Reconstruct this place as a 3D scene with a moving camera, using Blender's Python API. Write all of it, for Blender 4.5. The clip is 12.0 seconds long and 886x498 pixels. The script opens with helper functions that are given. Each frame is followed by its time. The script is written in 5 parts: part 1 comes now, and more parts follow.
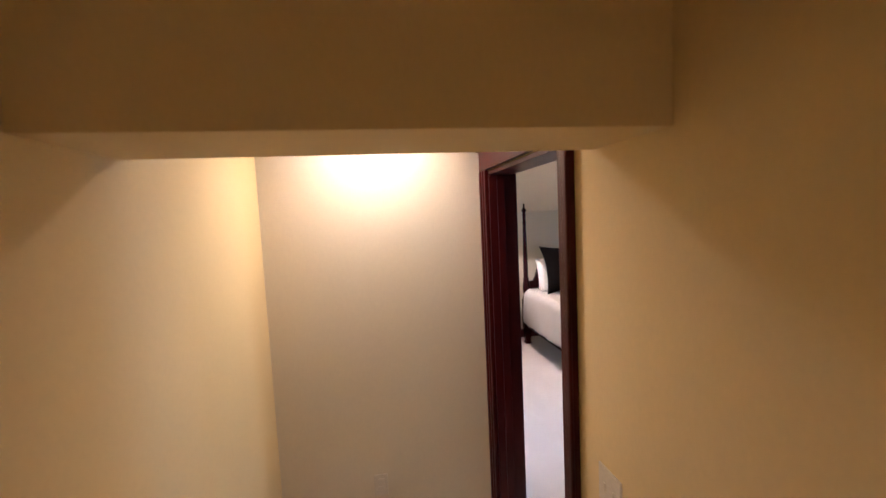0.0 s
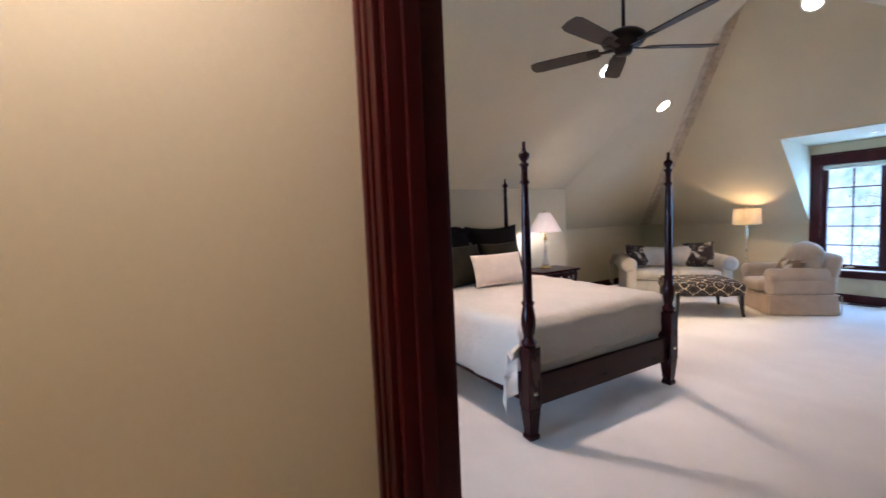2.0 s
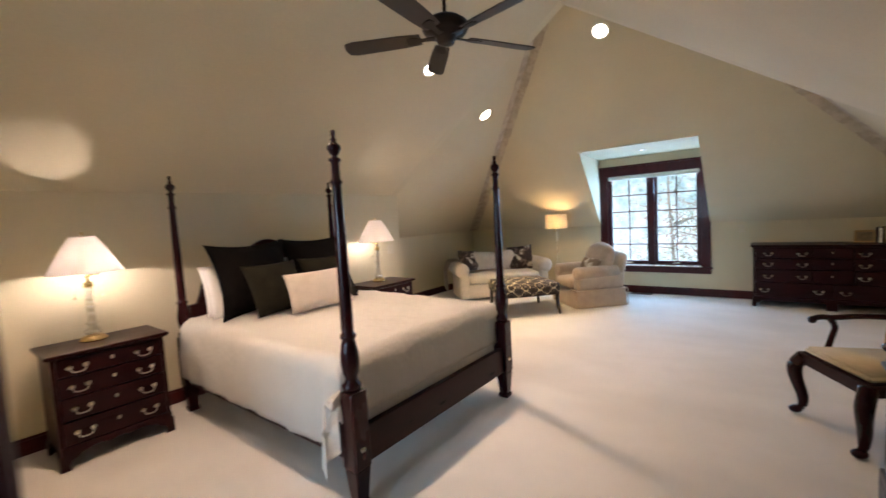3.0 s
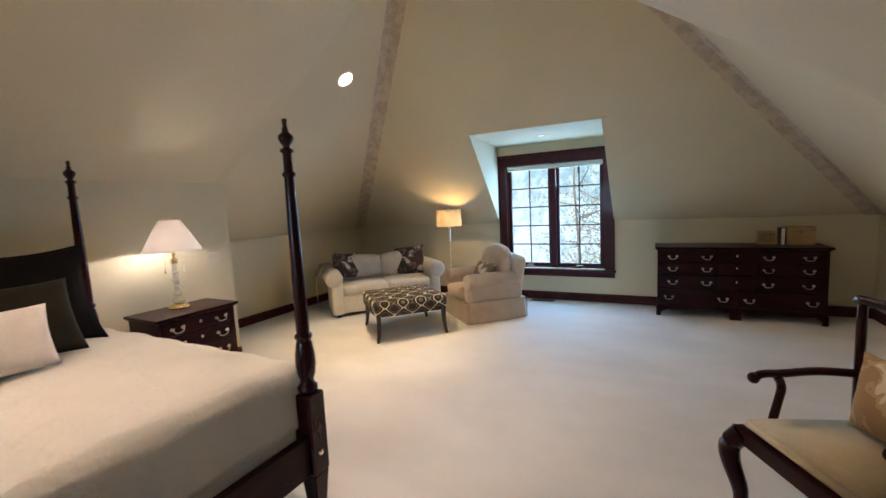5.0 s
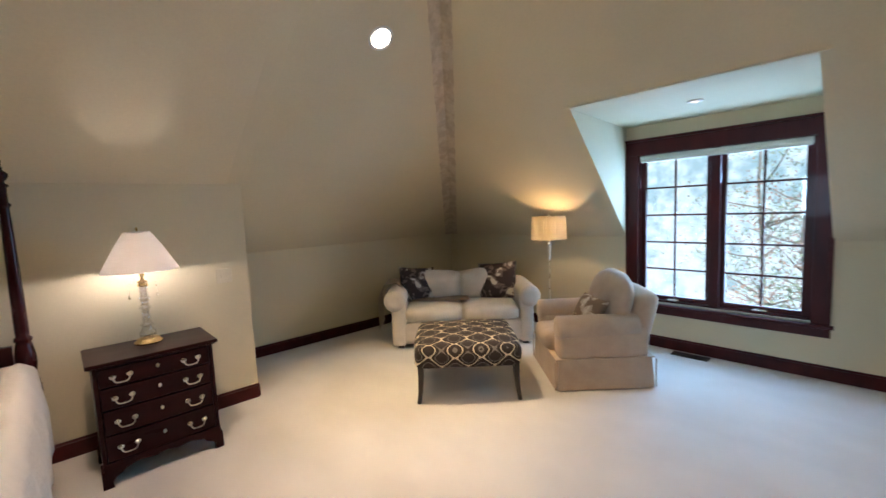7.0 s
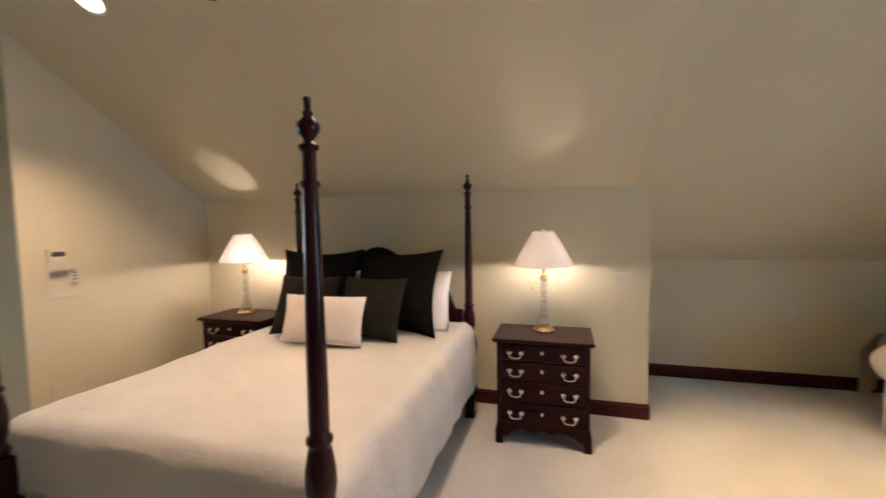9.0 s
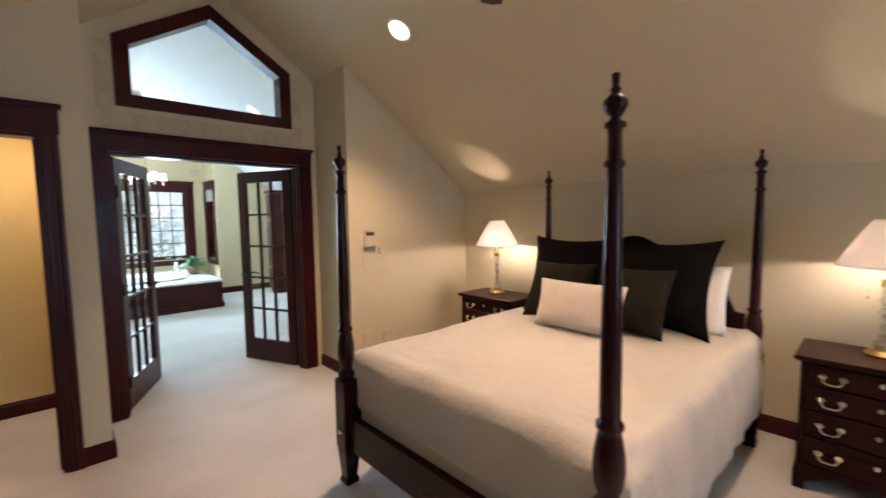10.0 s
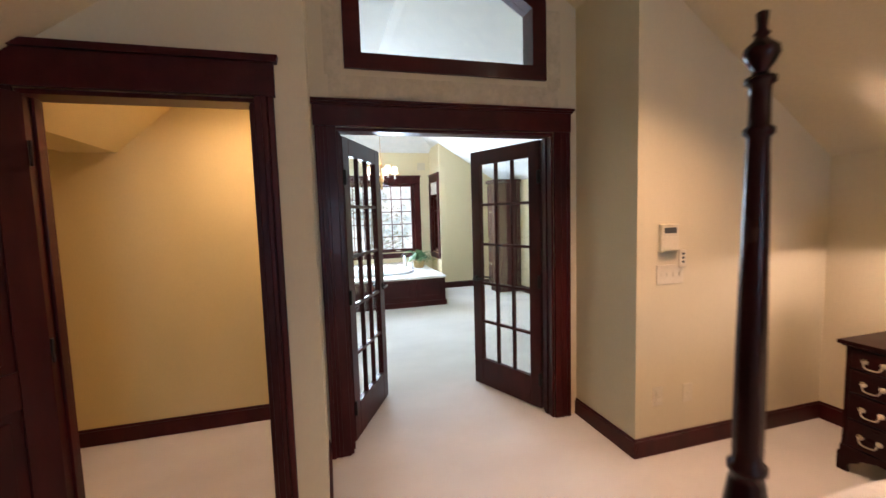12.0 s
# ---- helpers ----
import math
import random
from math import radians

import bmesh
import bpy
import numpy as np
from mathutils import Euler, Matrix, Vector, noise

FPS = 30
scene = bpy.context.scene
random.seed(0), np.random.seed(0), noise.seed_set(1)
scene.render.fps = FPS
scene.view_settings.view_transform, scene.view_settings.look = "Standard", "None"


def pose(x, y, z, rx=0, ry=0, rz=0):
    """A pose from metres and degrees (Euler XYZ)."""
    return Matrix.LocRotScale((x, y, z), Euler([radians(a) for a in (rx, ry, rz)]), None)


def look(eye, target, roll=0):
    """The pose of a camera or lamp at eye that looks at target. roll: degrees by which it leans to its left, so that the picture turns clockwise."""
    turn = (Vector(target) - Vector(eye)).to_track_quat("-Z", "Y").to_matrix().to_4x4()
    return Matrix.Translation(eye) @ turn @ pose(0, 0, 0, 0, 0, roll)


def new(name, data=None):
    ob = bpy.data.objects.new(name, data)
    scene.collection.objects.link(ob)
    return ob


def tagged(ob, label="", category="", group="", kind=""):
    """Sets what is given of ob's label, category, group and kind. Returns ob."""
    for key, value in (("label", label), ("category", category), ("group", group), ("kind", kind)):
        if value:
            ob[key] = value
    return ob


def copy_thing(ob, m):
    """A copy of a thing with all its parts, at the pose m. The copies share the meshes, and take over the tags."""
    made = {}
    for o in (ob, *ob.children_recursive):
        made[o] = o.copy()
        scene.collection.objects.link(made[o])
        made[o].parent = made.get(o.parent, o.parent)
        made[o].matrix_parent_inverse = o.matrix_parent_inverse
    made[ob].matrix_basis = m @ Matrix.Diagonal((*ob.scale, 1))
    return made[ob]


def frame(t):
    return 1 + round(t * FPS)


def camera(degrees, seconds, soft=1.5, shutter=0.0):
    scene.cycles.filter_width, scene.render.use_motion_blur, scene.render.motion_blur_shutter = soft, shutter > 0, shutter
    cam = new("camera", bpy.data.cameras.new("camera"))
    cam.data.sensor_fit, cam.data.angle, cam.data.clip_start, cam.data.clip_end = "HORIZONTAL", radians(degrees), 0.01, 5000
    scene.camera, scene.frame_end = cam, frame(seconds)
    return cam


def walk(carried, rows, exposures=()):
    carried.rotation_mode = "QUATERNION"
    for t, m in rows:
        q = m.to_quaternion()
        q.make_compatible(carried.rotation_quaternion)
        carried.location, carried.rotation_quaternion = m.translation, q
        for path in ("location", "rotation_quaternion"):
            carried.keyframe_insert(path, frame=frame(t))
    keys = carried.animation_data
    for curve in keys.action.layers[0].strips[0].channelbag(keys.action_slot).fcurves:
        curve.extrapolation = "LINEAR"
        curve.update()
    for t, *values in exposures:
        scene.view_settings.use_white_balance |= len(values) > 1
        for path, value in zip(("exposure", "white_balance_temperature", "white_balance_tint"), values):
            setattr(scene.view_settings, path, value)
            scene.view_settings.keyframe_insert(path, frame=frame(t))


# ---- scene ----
cam = camera(94.0, 12.0, 1.5, 0.3)
PATH = [
    (0, (-0.151, -1.186, 1.883), (0.177, 0.780, 1.721), -2.7),
    (0.5, (-0.083, -0.767, 1.789), (0.279, 1.191, 1.600), -1.2),
    (1, (-0.064, -0.518, 1.679), (0.414, 1.416, 1.507), -1.9),
    (1.5, (-0.048, -0.241, 1.517), (0.634, 1.635, 1.395), -2.8),
    (2, (0.113, 0.121, 1.518), (1.112, 1.847, 1.369), -2.4),
    (2.5, (0.351, 0.332, 1.541), (1.647, 1.847, 1.396), -3.1),
    (3, (0.596, 0.474, 1.517), (2.167, 1.703, 1.367), -3.3),
    (3.5, (0.934, 0.527, 1.527), (2.674, 1.498, 1.353), -3.3),
    (5.5, (2.491, 0.66, 1.552), (4.255, 1.576, 1.333), -2.8),
    (6, (2.933, 0.699, 1.549), (4.629, 1.739, 1.34), -2.7),
    (6.5, (3.366, 0.773, 1.598), (4.937, 1.993, 1.389), -2.6),
    (8.5, (4.266, 1.079, 1.594), (4.281, 3.075, 1.481), -1.2),
    (9, (4.259, 1.09, 1.605), (3.702, 3.007, 1.48), -1.0),
    (9.5, (4.23, 1.04, 1.585), (3.151, 2.718, 1.451), -0.6),
    (10, (4.067, 0.977, 1.581), (2.62, 2.348, 1.425), -0.8),
    (10.5, (3.852, 0.962, 1.578), (2.17, 2.03, 1.397), -1.1),
    (11, (3.558, 1.032, 1.545), (1.745, 1.857, 1.361), -1.3),
    (11.5, (3.138, 1.141, 1.555), (1.259, 1.801, 1.372), -1.7),
    (12, (2.662, 1.238, 1.565), (0.745, 1.781, 1.394), -1.7),
]
walk(cam, [(t, look(eye, target, roll)) for t, eye, target, roll in PATH],
     [(0.0, 0.95, 5250, 26), (0.5, 0.38, 5000, 25), (1.0, 0.32, 4900, 23), (1.5, 0.6, 4800, 20), (2.0, 0.5, 5300, 19), (2.5, 0.56, 5900, 16), (3.0, 0.55, 6200, 16), (3.5, 0.55, 6200, 15),
      (5.5, 0.28, 5900, 12), (6.5, 0.28, 5900, 13), (8.5, 0.42, 6300, 16), (9.0, 0.42, 6250, 15), (10.5, 0.35, 7000, 25), (12.0, 0.5, 7300, 30)])

# ---- world and daylight ----
world = bpy.data.worlds.new("sky")
scene.world = world
world.use_nodes = True
wn = world.node_tree.nodes
sky = wn.new("ShaderNodeTexSky")
sky.sky_type, sky.sun_disc = "NISHITA", False
sky.sun_elevation, sky.sun_rotation = radians(42), radians(200)
wn["Background"].inputs[1].default_value = 0.15
world.node_tree.links.new(sky.outputs[0], wn["Background"].inputs[0])
WARM = (1.0, 0.70, 0.47)
sun = new("sun", bpy.data.lights.new("sun", "SUN"))
sun.data.energy, sun.data.angle, sun.data.color = 5.0, radians(0.5), (1.0, 0.94, 0.85)
sun.matrix_world = look((0, 0, 20), (9, 7, 0))


def lamp(name, kind, energy, color, m):
    data = bpy.data.lights.new(name, kind)
    data.energy, data.color = energy, color
    ob = new(name, data)
    ob.matrix_world = m
    return ob


def window_light(name, energy, color, eye, target, w, h):
    ob = lamp(name, "AREA", energy, color, look(eye, target))
    ob.data.shape, ob.data.size, ob.data.size_y = "RECTANGLE", w, h
    return ob


window_light("bedroom_window_light", 66, (0.38, 0.66, 1.0), (8.50, 2.0, 1.3), (5, 2.0, 0.9), 1.4, 1.5)
window_light("bath_window_light", 200, (0.50, 0.78, 1.0), (-5.82, 2.0, 1.5), (-3, 2.2, 1.2), 1.8, 1.4)


def spot(name, energy, eye, target, degrees, blend=0.5, radius=0.05, color=WARM):
    ob = lamp(name, "SPOT", energy, color, look(eye, target))
    ob.data.spot_size, ob.data.spot_blend, ob.data.shadow_soft_size = radians(degrees), blend, radius
    return ob


def bulb(name, energy, place, radius=0.035, color=WARM):
    ob = lamp(name, "POINT", energy, color, Matrix.Translation(place))
    ob.data.shadow_soft_size = radius
    return ob

# ---- materials ----
def nodes_of(name, base, rough=0.6, metal=0.0):
    m = bpy.data.materials.new(name)
    m.use_nodes = True
    n, l = m.node_tree.nodes, m.node_tree.links
    b = n["Principled BSDF"]
    b.inputs["Base Color"].default_value = (*base, 1)
    b.inputs["Roughness"].default_value, b.inputs["Metallic"].default_value = rough, metal
    return m, n, l, b


def surface(name, a, b, rough=0.6, metal=0.0, scale=(8, 8, 8), fine=(120, 120, 120), bump=0.15, depth=0.002, spread=0.15, detail=4.0, coat=0.0, sheen=0.0, mott=0.3, spec=0.5):
    """Two colours mixed by coarse noise, darkened and raised by fine noise."""
    m, n, l, p = nodes_of(name, a, rough, metal)
    tc = n.new("ShaderNodeTexCoord")
    maps = []
    for s in (scale, fine):
        mp = n.new("ShaderNodeMapping")
        mp.inputs["Scale"].default_value = s
        l.new(tc.outputs["Object"], mp.inputs["Vector"])
        t = n.new("ShaderNodeTexNoise")
        t.inputs["Scale"].default_value, t.inputs["Detail"].default_value = 1.0, detail
        l.new(mp.outputs[0], t.inputs["Vector"])
        maps.append(t)
    ramp = n.new("ShaderNodeValToRGB")
    ramp.color_ramp.elements[0].position, ramp.color_ramp.elements[1].position = 0.5 - spread, 0.5 + spread
    ramp.color_ramp.elements[0].color, ramp.color_ramp.elements[1].color = (*a, 1), (*b, 1)
    l.new(maps[0].outputs["Fac"], ramp.inputs["Fac"])
    mix = n.new("ShaderNodeMix")
    mix.data_type, mix.blend_type = "RGBA", "MULTIPLY"
    mix.inputs[0].default_value = mott
    tone = n.new("ShaderNodeMapRange")
    tone.inputs["From Min"].default_value, tone.inputs["From Max"].default_value = 0.3, 0.7
    tone.inputs["To Min"].default_value = 0.6
    l.new(maps[1].outputs["Fac"], tone.inputs["Value"])
    l.new(ramp.outputs["Color"], mix.inputs["A"])
    l.new(tone.outputs[0], mix.inputs["B"])
    l.new(mix.outputs["Result"], p.inputs["Base Color"])
    bm_ = n.new("ShaderNodeBump")
    bm_.inputs["Strength"].default_value, bm_.inputs["Distance"].default_value = bump, depth
    l.new(maps[1].outputs["Fac"], bm_.inputs["Height"])
    l.new(bm_.outputs[0], p.inputs["Normal"])
    rg = n.new("ShaderNodeMapRange")
    rg.inputs["To Min"].default_value, rg.inputs["To Max"].default_value = max(rough - 0.08, 0.02), min(rough + 0.08, 1)
    l.new(maps[0].outputs["Fac"], rg.inputs["Value"])
    l.new(rg.outputs[0], p.inputs["Roughness"])
    p.inputs["Coat Weight"].default_value = coat
    p.inputs["Specular IOR Level"].default_value = spec
    p.inputs["Sheen Weight"].default_value = sheen
    return m


def glow(name, color, strength):
    m, n, l, p = nodes_of(name, color)
    p.inputs["Emission Color"].default_value, p.inputs["Emission Strength"].default_value = (*color, 1), strength
    return m


WALL = surface("wallpaper", (0.60, 0.53, 0.36), (0.65, 0.575, 0.40), 0.85, scale=(1.2, 1.2, 0.8), fine=(90, 90, 50), bump=0.05, depth=0.0005, mott=0.07)
HALLWALL = surface("hall_paper", (0.66, 0.51, 0.22), (0.71, 0.555, 0.26), 0.85, scale=(1.2, 1.2, 0.8), fine=(90, 90, 50), bump=0.06, depth=0.0005, mott=0.08)
CEIL = surface("ceiling_paint", (0.60, 0.53, 0.36), (0.65, 0.575, 0.40), 0.9, scale=(0.9, 0.9, 0.9), fine=(60, 60, 60), bump=0.1, depth=0.0008, mott=0.1)
BATHCEIL = surface("pale_ceiling", (0.72, 0.75, 0.74), (0.78, 0.80, 0.78), 0.9, bump=0.06)
BATHWALL = surface("bath_paper", (0.69, 0.60, 0.38), (0.73, 0.64, 0.42), 0.85, scale=(1.2, 1.2, 0.8), bump=0.06, mott=0.08)
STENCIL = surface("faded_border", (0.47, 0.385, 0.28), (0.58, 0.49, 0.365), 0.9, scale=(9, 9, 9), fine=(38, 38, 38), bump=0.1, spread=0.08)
CARPET = surface("carpet", (0.63, 0.60, 0.56), (0.735, 0.705, 0.665), 0.95, scale=(1.9, 1.2, 1.9), fine=(230, 230, 230), bump=0.9, depth=0.006, detail=6.0, sheen=0.3, mott=0.2)
TRIM = surface("mahogany_trim", (0.038, 0.004, 0.0045), (0.064, 0.0075, 0.0075), 0.36, scale=(9, 9, 2.5), fine=(70, 70, 9), bump=0.12, depth=0.0012, coat=0.03, spec=0.2)
TRIMH = surface("mahogany_trim_level", (0.038, 0.004, 0.0045), (0.064, 0.0075, 0.0075), 0.36, scale=(9, 2.5, 9), fine=(70, 9, 70), bump=0.12, depth=0.0012, coat=0.03, spec=0.2)
DARK = surface("dark_cherry", (0.014, 0.002, 0.003), (0.024, 0.004, 0.0045), 0.3, scale=(3, 9, 9), fine=(12, 80, 80), bump=0.08, depth=0.001, coat=0.02, spec=0.12)
POST = surface("dark_cherry_turned", (0.018, 0.0025, 0.0035), (0.030, 0.004, 0.005), 0.25, scale=(9, 9, 3), fine=(80, 80, 10), bump=0.08, depth=0.001, coat=0.06, spec=0.22)
EBONY = surface("black_wood", (0.012, 0.010, 0.010), (0.022, 0.017, 0.015), 0.3, bump=0.06)
BRASS = surface("brass", (0.80, 0.58, 0.27), (0.88, 0.68, 0.36), 0.22, 1.0, fine=(200, 200, 200), bump=0.04)
PALEBRASS = surface("pale_brass", (0.74, 0.68, 0.52), (0.84, 0.78, 0.62), 0.28, 1.0, fine=(200, 200, 200), bump=0.04)
DARKMETAL = surface("oil_bronze", (0.018, 0.013, 0.011), (0.03, 0.022, 0.018), 0.4, 0.7, bump=0.05)
COVER = surface("coverlet", (0.86, 0.82, 0.75), (0.90, 0.86, 0.79), 0.9, scale=(3, 3, 3), fine=(26, 26, 26), bump=0.7, depth=0.008, detail=3.0, sheen=0.2, mott=0.03)
LINEN = surface("white_linen", (0.80, 0.78, 0.74), (0.85, 0.83, 0.80), 0.9, fine=(90, 90, 90), bump=0.2)
OLIVE = surface("dark_olive_cloth", (0.014, 0.013, 0.009), (0.021, 0.019, 0.013), 0.9, fine=(160, 160, 160), bump=0.25, spec=0.1)
BLACKCLOTH = surface("black_satin_cloth", (0.0035, 0.003, 0.003), (0.007, 0.006, 0.0055), 0.9, fine=(120, 120, 120), bump=0.25, spec=0.08)
CREAM = surface("cream_cloth", (0.66, 0.58, 0.50), (0.72, 0.64, 0.56), 0.92, fine=(150, 150, 150), bump=0.35, sheen=0.3)
SOFA = surface("ivory_upholstery", (0.62, 0.56, 0.47), (0.69, 0.63, 0.54), 0.92, fine=(140, 140, 140), bump=0.3, sheen=0.3)
BLUSH = surface("beige_upholstery", (0.50, 0.38, 0.28), (0.56, 0.44, 0.33), 0.92, fine=(160, 160, 160), bump=0.35, sheen=0.3)
THROW = surface("taupe_throw", (0.34, 0.27, 0.19), (0.44, 0.36, 0.26), 0.95, fine=(90, 90, 90), bump=0.6, depth=0.005, sheen=0.3)
SEATCLOTH = surface("gold_seat_cloth", (0.50, 0.40, 0.24), (0.56, 0.46, 0.29), 0.9, fine=(150, 150, 150), bump=0.3)
PLASTIC = surface("ivory_plastic", (0.62, 0.555, 0.41), (0.66, 0.595, 0.45), 0.45, bump=0.02)
SCREEN = surface("grey_screen", (0.05, 0.055, 0.05), (0.07, 0.075, 0.07), 0.3, bump=0.02)
GILT = surface("gilt_wood", (0.40, 0.25, 0.10), (0.50, 0.33, 0.15), 0.5, bump=0.2)
PORCELAIN = surface("white_acrylic", (0.80, 0.81, 0.80), (0.84, 0.85, 0.84), 0.15, bump=0.01)
FERN = surface("fern_green", (0.03, 0.10, 0.03), (0.06, 0.17, 0.05), 0.6, scale=(14, 14, 14), bump=0.1)
LEAF = surface("leaf_green", (0.20, 0.30, 0.20), (0.30, 0.40, 0.28), 0.6, scale=(2, 2, 2), bump=0.1)
LEAFRED = surface("leaf_russet", (0.34, 0.24, 0.19), (0.42, 0.30, 0.22), 0.6, scale=(2, 2, 2), bump=0.1)
BARK = surface("bark", (0.28, 0.26, 0.24), (0.36, 0.34, 0.31), 0.9, scale=(9, 9, 3), fine=(40, 40, 10), bump=0.8, depth=0.02)
PALESTENCIL = surface("pale_border", (0.56, 0.49, 0.34), (0.63, 0.55, 0.39), 0.9, scale=(9, 9, 9), fine=(38, 38, 38), bump=0.1, spread=0.08)
GRASS = surface("lawn", (0.05, 0.10, 0.03), (0.09, 0.14, 0.05), 0.95, scale=(0.4, 0.4, 0.4), fine=(20, 20, 20), bump=0.6, depth=0.03)
ROOFWHITE = surface("roller_cloth", (0.72, 0.72, 0.68), (0.78, 0.78, 0.74), 0.8, bump=0.1)
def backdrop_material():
    """Self-lit pale mottle that stands in for over-bright far foliage and sky."""
    m, n, l, p = nodes_of("far_glow", (0.7, 0.8, 0.8), 1.0)
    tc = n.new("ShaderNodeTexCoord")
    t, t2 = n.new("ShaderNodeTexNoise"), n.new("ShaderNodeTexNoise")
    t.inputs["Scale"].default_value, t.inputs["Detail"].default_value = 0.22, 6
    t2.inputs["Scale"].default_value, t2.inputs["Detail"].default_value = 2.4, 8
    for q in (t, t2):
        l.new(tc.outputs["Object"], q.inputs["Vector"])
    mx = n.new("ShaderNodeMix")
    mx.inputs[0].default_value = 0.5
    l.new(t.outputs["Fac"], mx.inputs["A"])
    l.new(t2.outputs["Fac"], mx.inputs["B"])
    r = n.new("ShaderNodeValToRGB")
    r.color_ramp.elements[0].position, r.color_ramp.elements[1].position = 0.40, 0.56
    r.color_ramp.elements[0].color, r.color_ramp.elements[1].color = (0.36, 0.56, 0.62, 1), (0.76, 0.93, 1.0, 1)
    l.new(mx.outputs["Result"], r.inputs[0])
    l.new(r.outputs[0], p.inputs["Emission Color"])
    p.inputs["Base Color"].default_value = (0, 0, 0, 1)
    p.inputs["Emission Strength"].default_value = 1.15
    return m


FARGLOW = backdrop_material()
BULB = glow("lit_disc", (1.0, 0.86, 0.66), 22)
FROST = glow("lit_candle_shade", (1.0, 0.80, 0.62), 2.2)


def glass(name, tint=(1, 1, 1), rough=0.0):
    m, n, l, p = nodes_of(name, tint, rough)
    p.inputs["Transmission Weight"].default_value, p.inputs["IOR"].default_value = 1.0, 1.45
    return m


GLASS = glass("clear_glass")


def pane_material(name, share):
    """Thin glass: clear, with a share of gloss."""
    m, n, l, p = nodes_of(name, (1, 1, 1), 0.02)
    n.remove(p)
    clear, gloss, mix = n.new("ShaderNodeBsdfTransparent"), n.new("ShaderNodeBsdfGlossy"), n.new("ShaderNodeMixShader")
    gloss.inputs["Roughness"].default_value = 0.02
    mix.inputs[0].default_value = share
    l.new(clear.outputs[0], mix.inputs[1])
    l.new(gloss.outputs[0], mix.inputs[2])
    l.new(mix.outputs[0], n["Material Output"].inputs[0])
    return m


PANE = pane_material("pane_glass", 0.06)
CRYSTAL = pane_material("crystal", 0.34)


def shade_material(name, color, through_=0.2):
    m, n, l, p = nodes_of(name, color, 0.9)
    tr, mix, dif = n.new("ShaderNodeBsdfTranslucent"), n.new("ShaderNodeMixShader"), n.new("ShaderNodeBsdfDiffuse")
    tr.inputs[0].default_value = (*color, 1)
    dif.inputs[0].default_value = (*color, 1)
    mix.inputs[0].default_value = through_
    tc, mp, t = n.new("ShaderNodeTexCoord"), n.new("ShaderNodeMapping"), n.new("ShaderNodeTexNoise")
    mp.inputs["Scale"].default_value = (160, 160, 20)
    t.inputs["Scale"].default_value = 1
    bu = n.new("ShaderNodeBump")
    bu.inputs["Strength"].default_value, bu.inputs["Distance"].default_value = 0.3, 0.002
    l.new(tc.outputs["Object"], mp.inputs[0])
    l.new(mp.outputs[0], t.inputs["Vector"])
    l.new(t.outputs["Fac"], bu.inputs["Height"])
    l.new(bu.outputs[0], dif.inputs["Normal"])
    l.new(dif.outputs[0], mix.inputs[1])
    l.new(tr.outputs[0], mix.inputs[2])
    l.new(mix.outputs[0], n["Material Output"].inputs[0])
    return m


SHADE = shade_material("pleated_silk", (0.82, 0.77, 0.72), 0.12)
DRUM = shade_material("linen_drum", (0.78, 0.66, 0.46), 0.45)


def ogee_material():
    """Black cloth with interlocking ivory and grey ogee lines."""
    m, n, l, p = nodes_of("ogee_velvet", (0.02, 0.015, 0.012), 0.85)
    tc = n.new("ShaderNodeTexCoord")
    sep = n.new("ShaderNodeSeparateXYZ")
    l.new(tc.outputs["Object"], sep.inputs[0])

    def op(kind, a, b=None):
        q = n.new("ShaderNodeMath")
        q.operation = kind
        for i, v in enumerate((a, b)):
            if v is None:
                continue
            if isinstance(v, (int, float)):
                q.inputs[i].default_value = v
            else:
                l.new(v, q.inputs[i])
        return q.outputs[0]

    fall = op("MULTIPLY", sep.outputs["Z"], 1.0)
    u = op("MULTIPLY", sep.outputs["X"], 29.0)
    v = op("MULTIPLY", op("SUBTRACT", sep.outputs["Y"], fall), 30.0)
    f = op("ADD", op("COSINE", u), op("COSINE", v))
    g = op("ADD", f, op("MULTIPLY", op("COSINE", op("MULTIPLY", v, 2.0)), 0.18))
    line1 = op("LESS_THAN", op("ABSOLUTE", op("SUBTRACT", g, 0.30)), 0.14)
    line2 = op("LESS_THAN", op("ABSOLUTE", op("SUBTRACT", g, 1.15)), 0.11)
    line3 = op("LESS_THAN", op("ABSOLUTE", op("ADD", g, 0.85)), 0.11)
    m1 = n.new("ShaderNodeMix")
    m1.data_type = "RGBA"
    m1.inputs["A"].default_value, m1.inputs["B"].default_value = (0.022, 0.015, 0.012, 1), (0.62, 0.54, 0.38, 1)
    l.new(line1, m1.inputs[0])
    m2 = n.new("ShaderNodeMix")
    m2.data_type = "RGBA"
    m2.inputs["B"].default_value = (0.15, 0.135, 0.12, 1)
    l.new(op("MAXIMUM", line2, line3), m2.inputs[0])
    l.new(m1.outputs["Result"], m2.inputs["A"])
    l.new(m2.outputs["Result"], p.inputs["Base Color"])
    t = n.new("ShaderNodeTexNoise")
    t.inputs["Scale"].default_value = 220
    l.new(tc.outputs["Object"], t.inputs["Vector"])
    bu = n.new("ShaderNodeBump")
    bu.inputs["Strength"].default_value, bu.inputs["Distance"].default_value = 0.4, 0.002
    l.new(t.outputs["Fac"], bu.inputs["Height"])
    l.new(bu.outputs[0], p.inputs["Normal"])
    return m


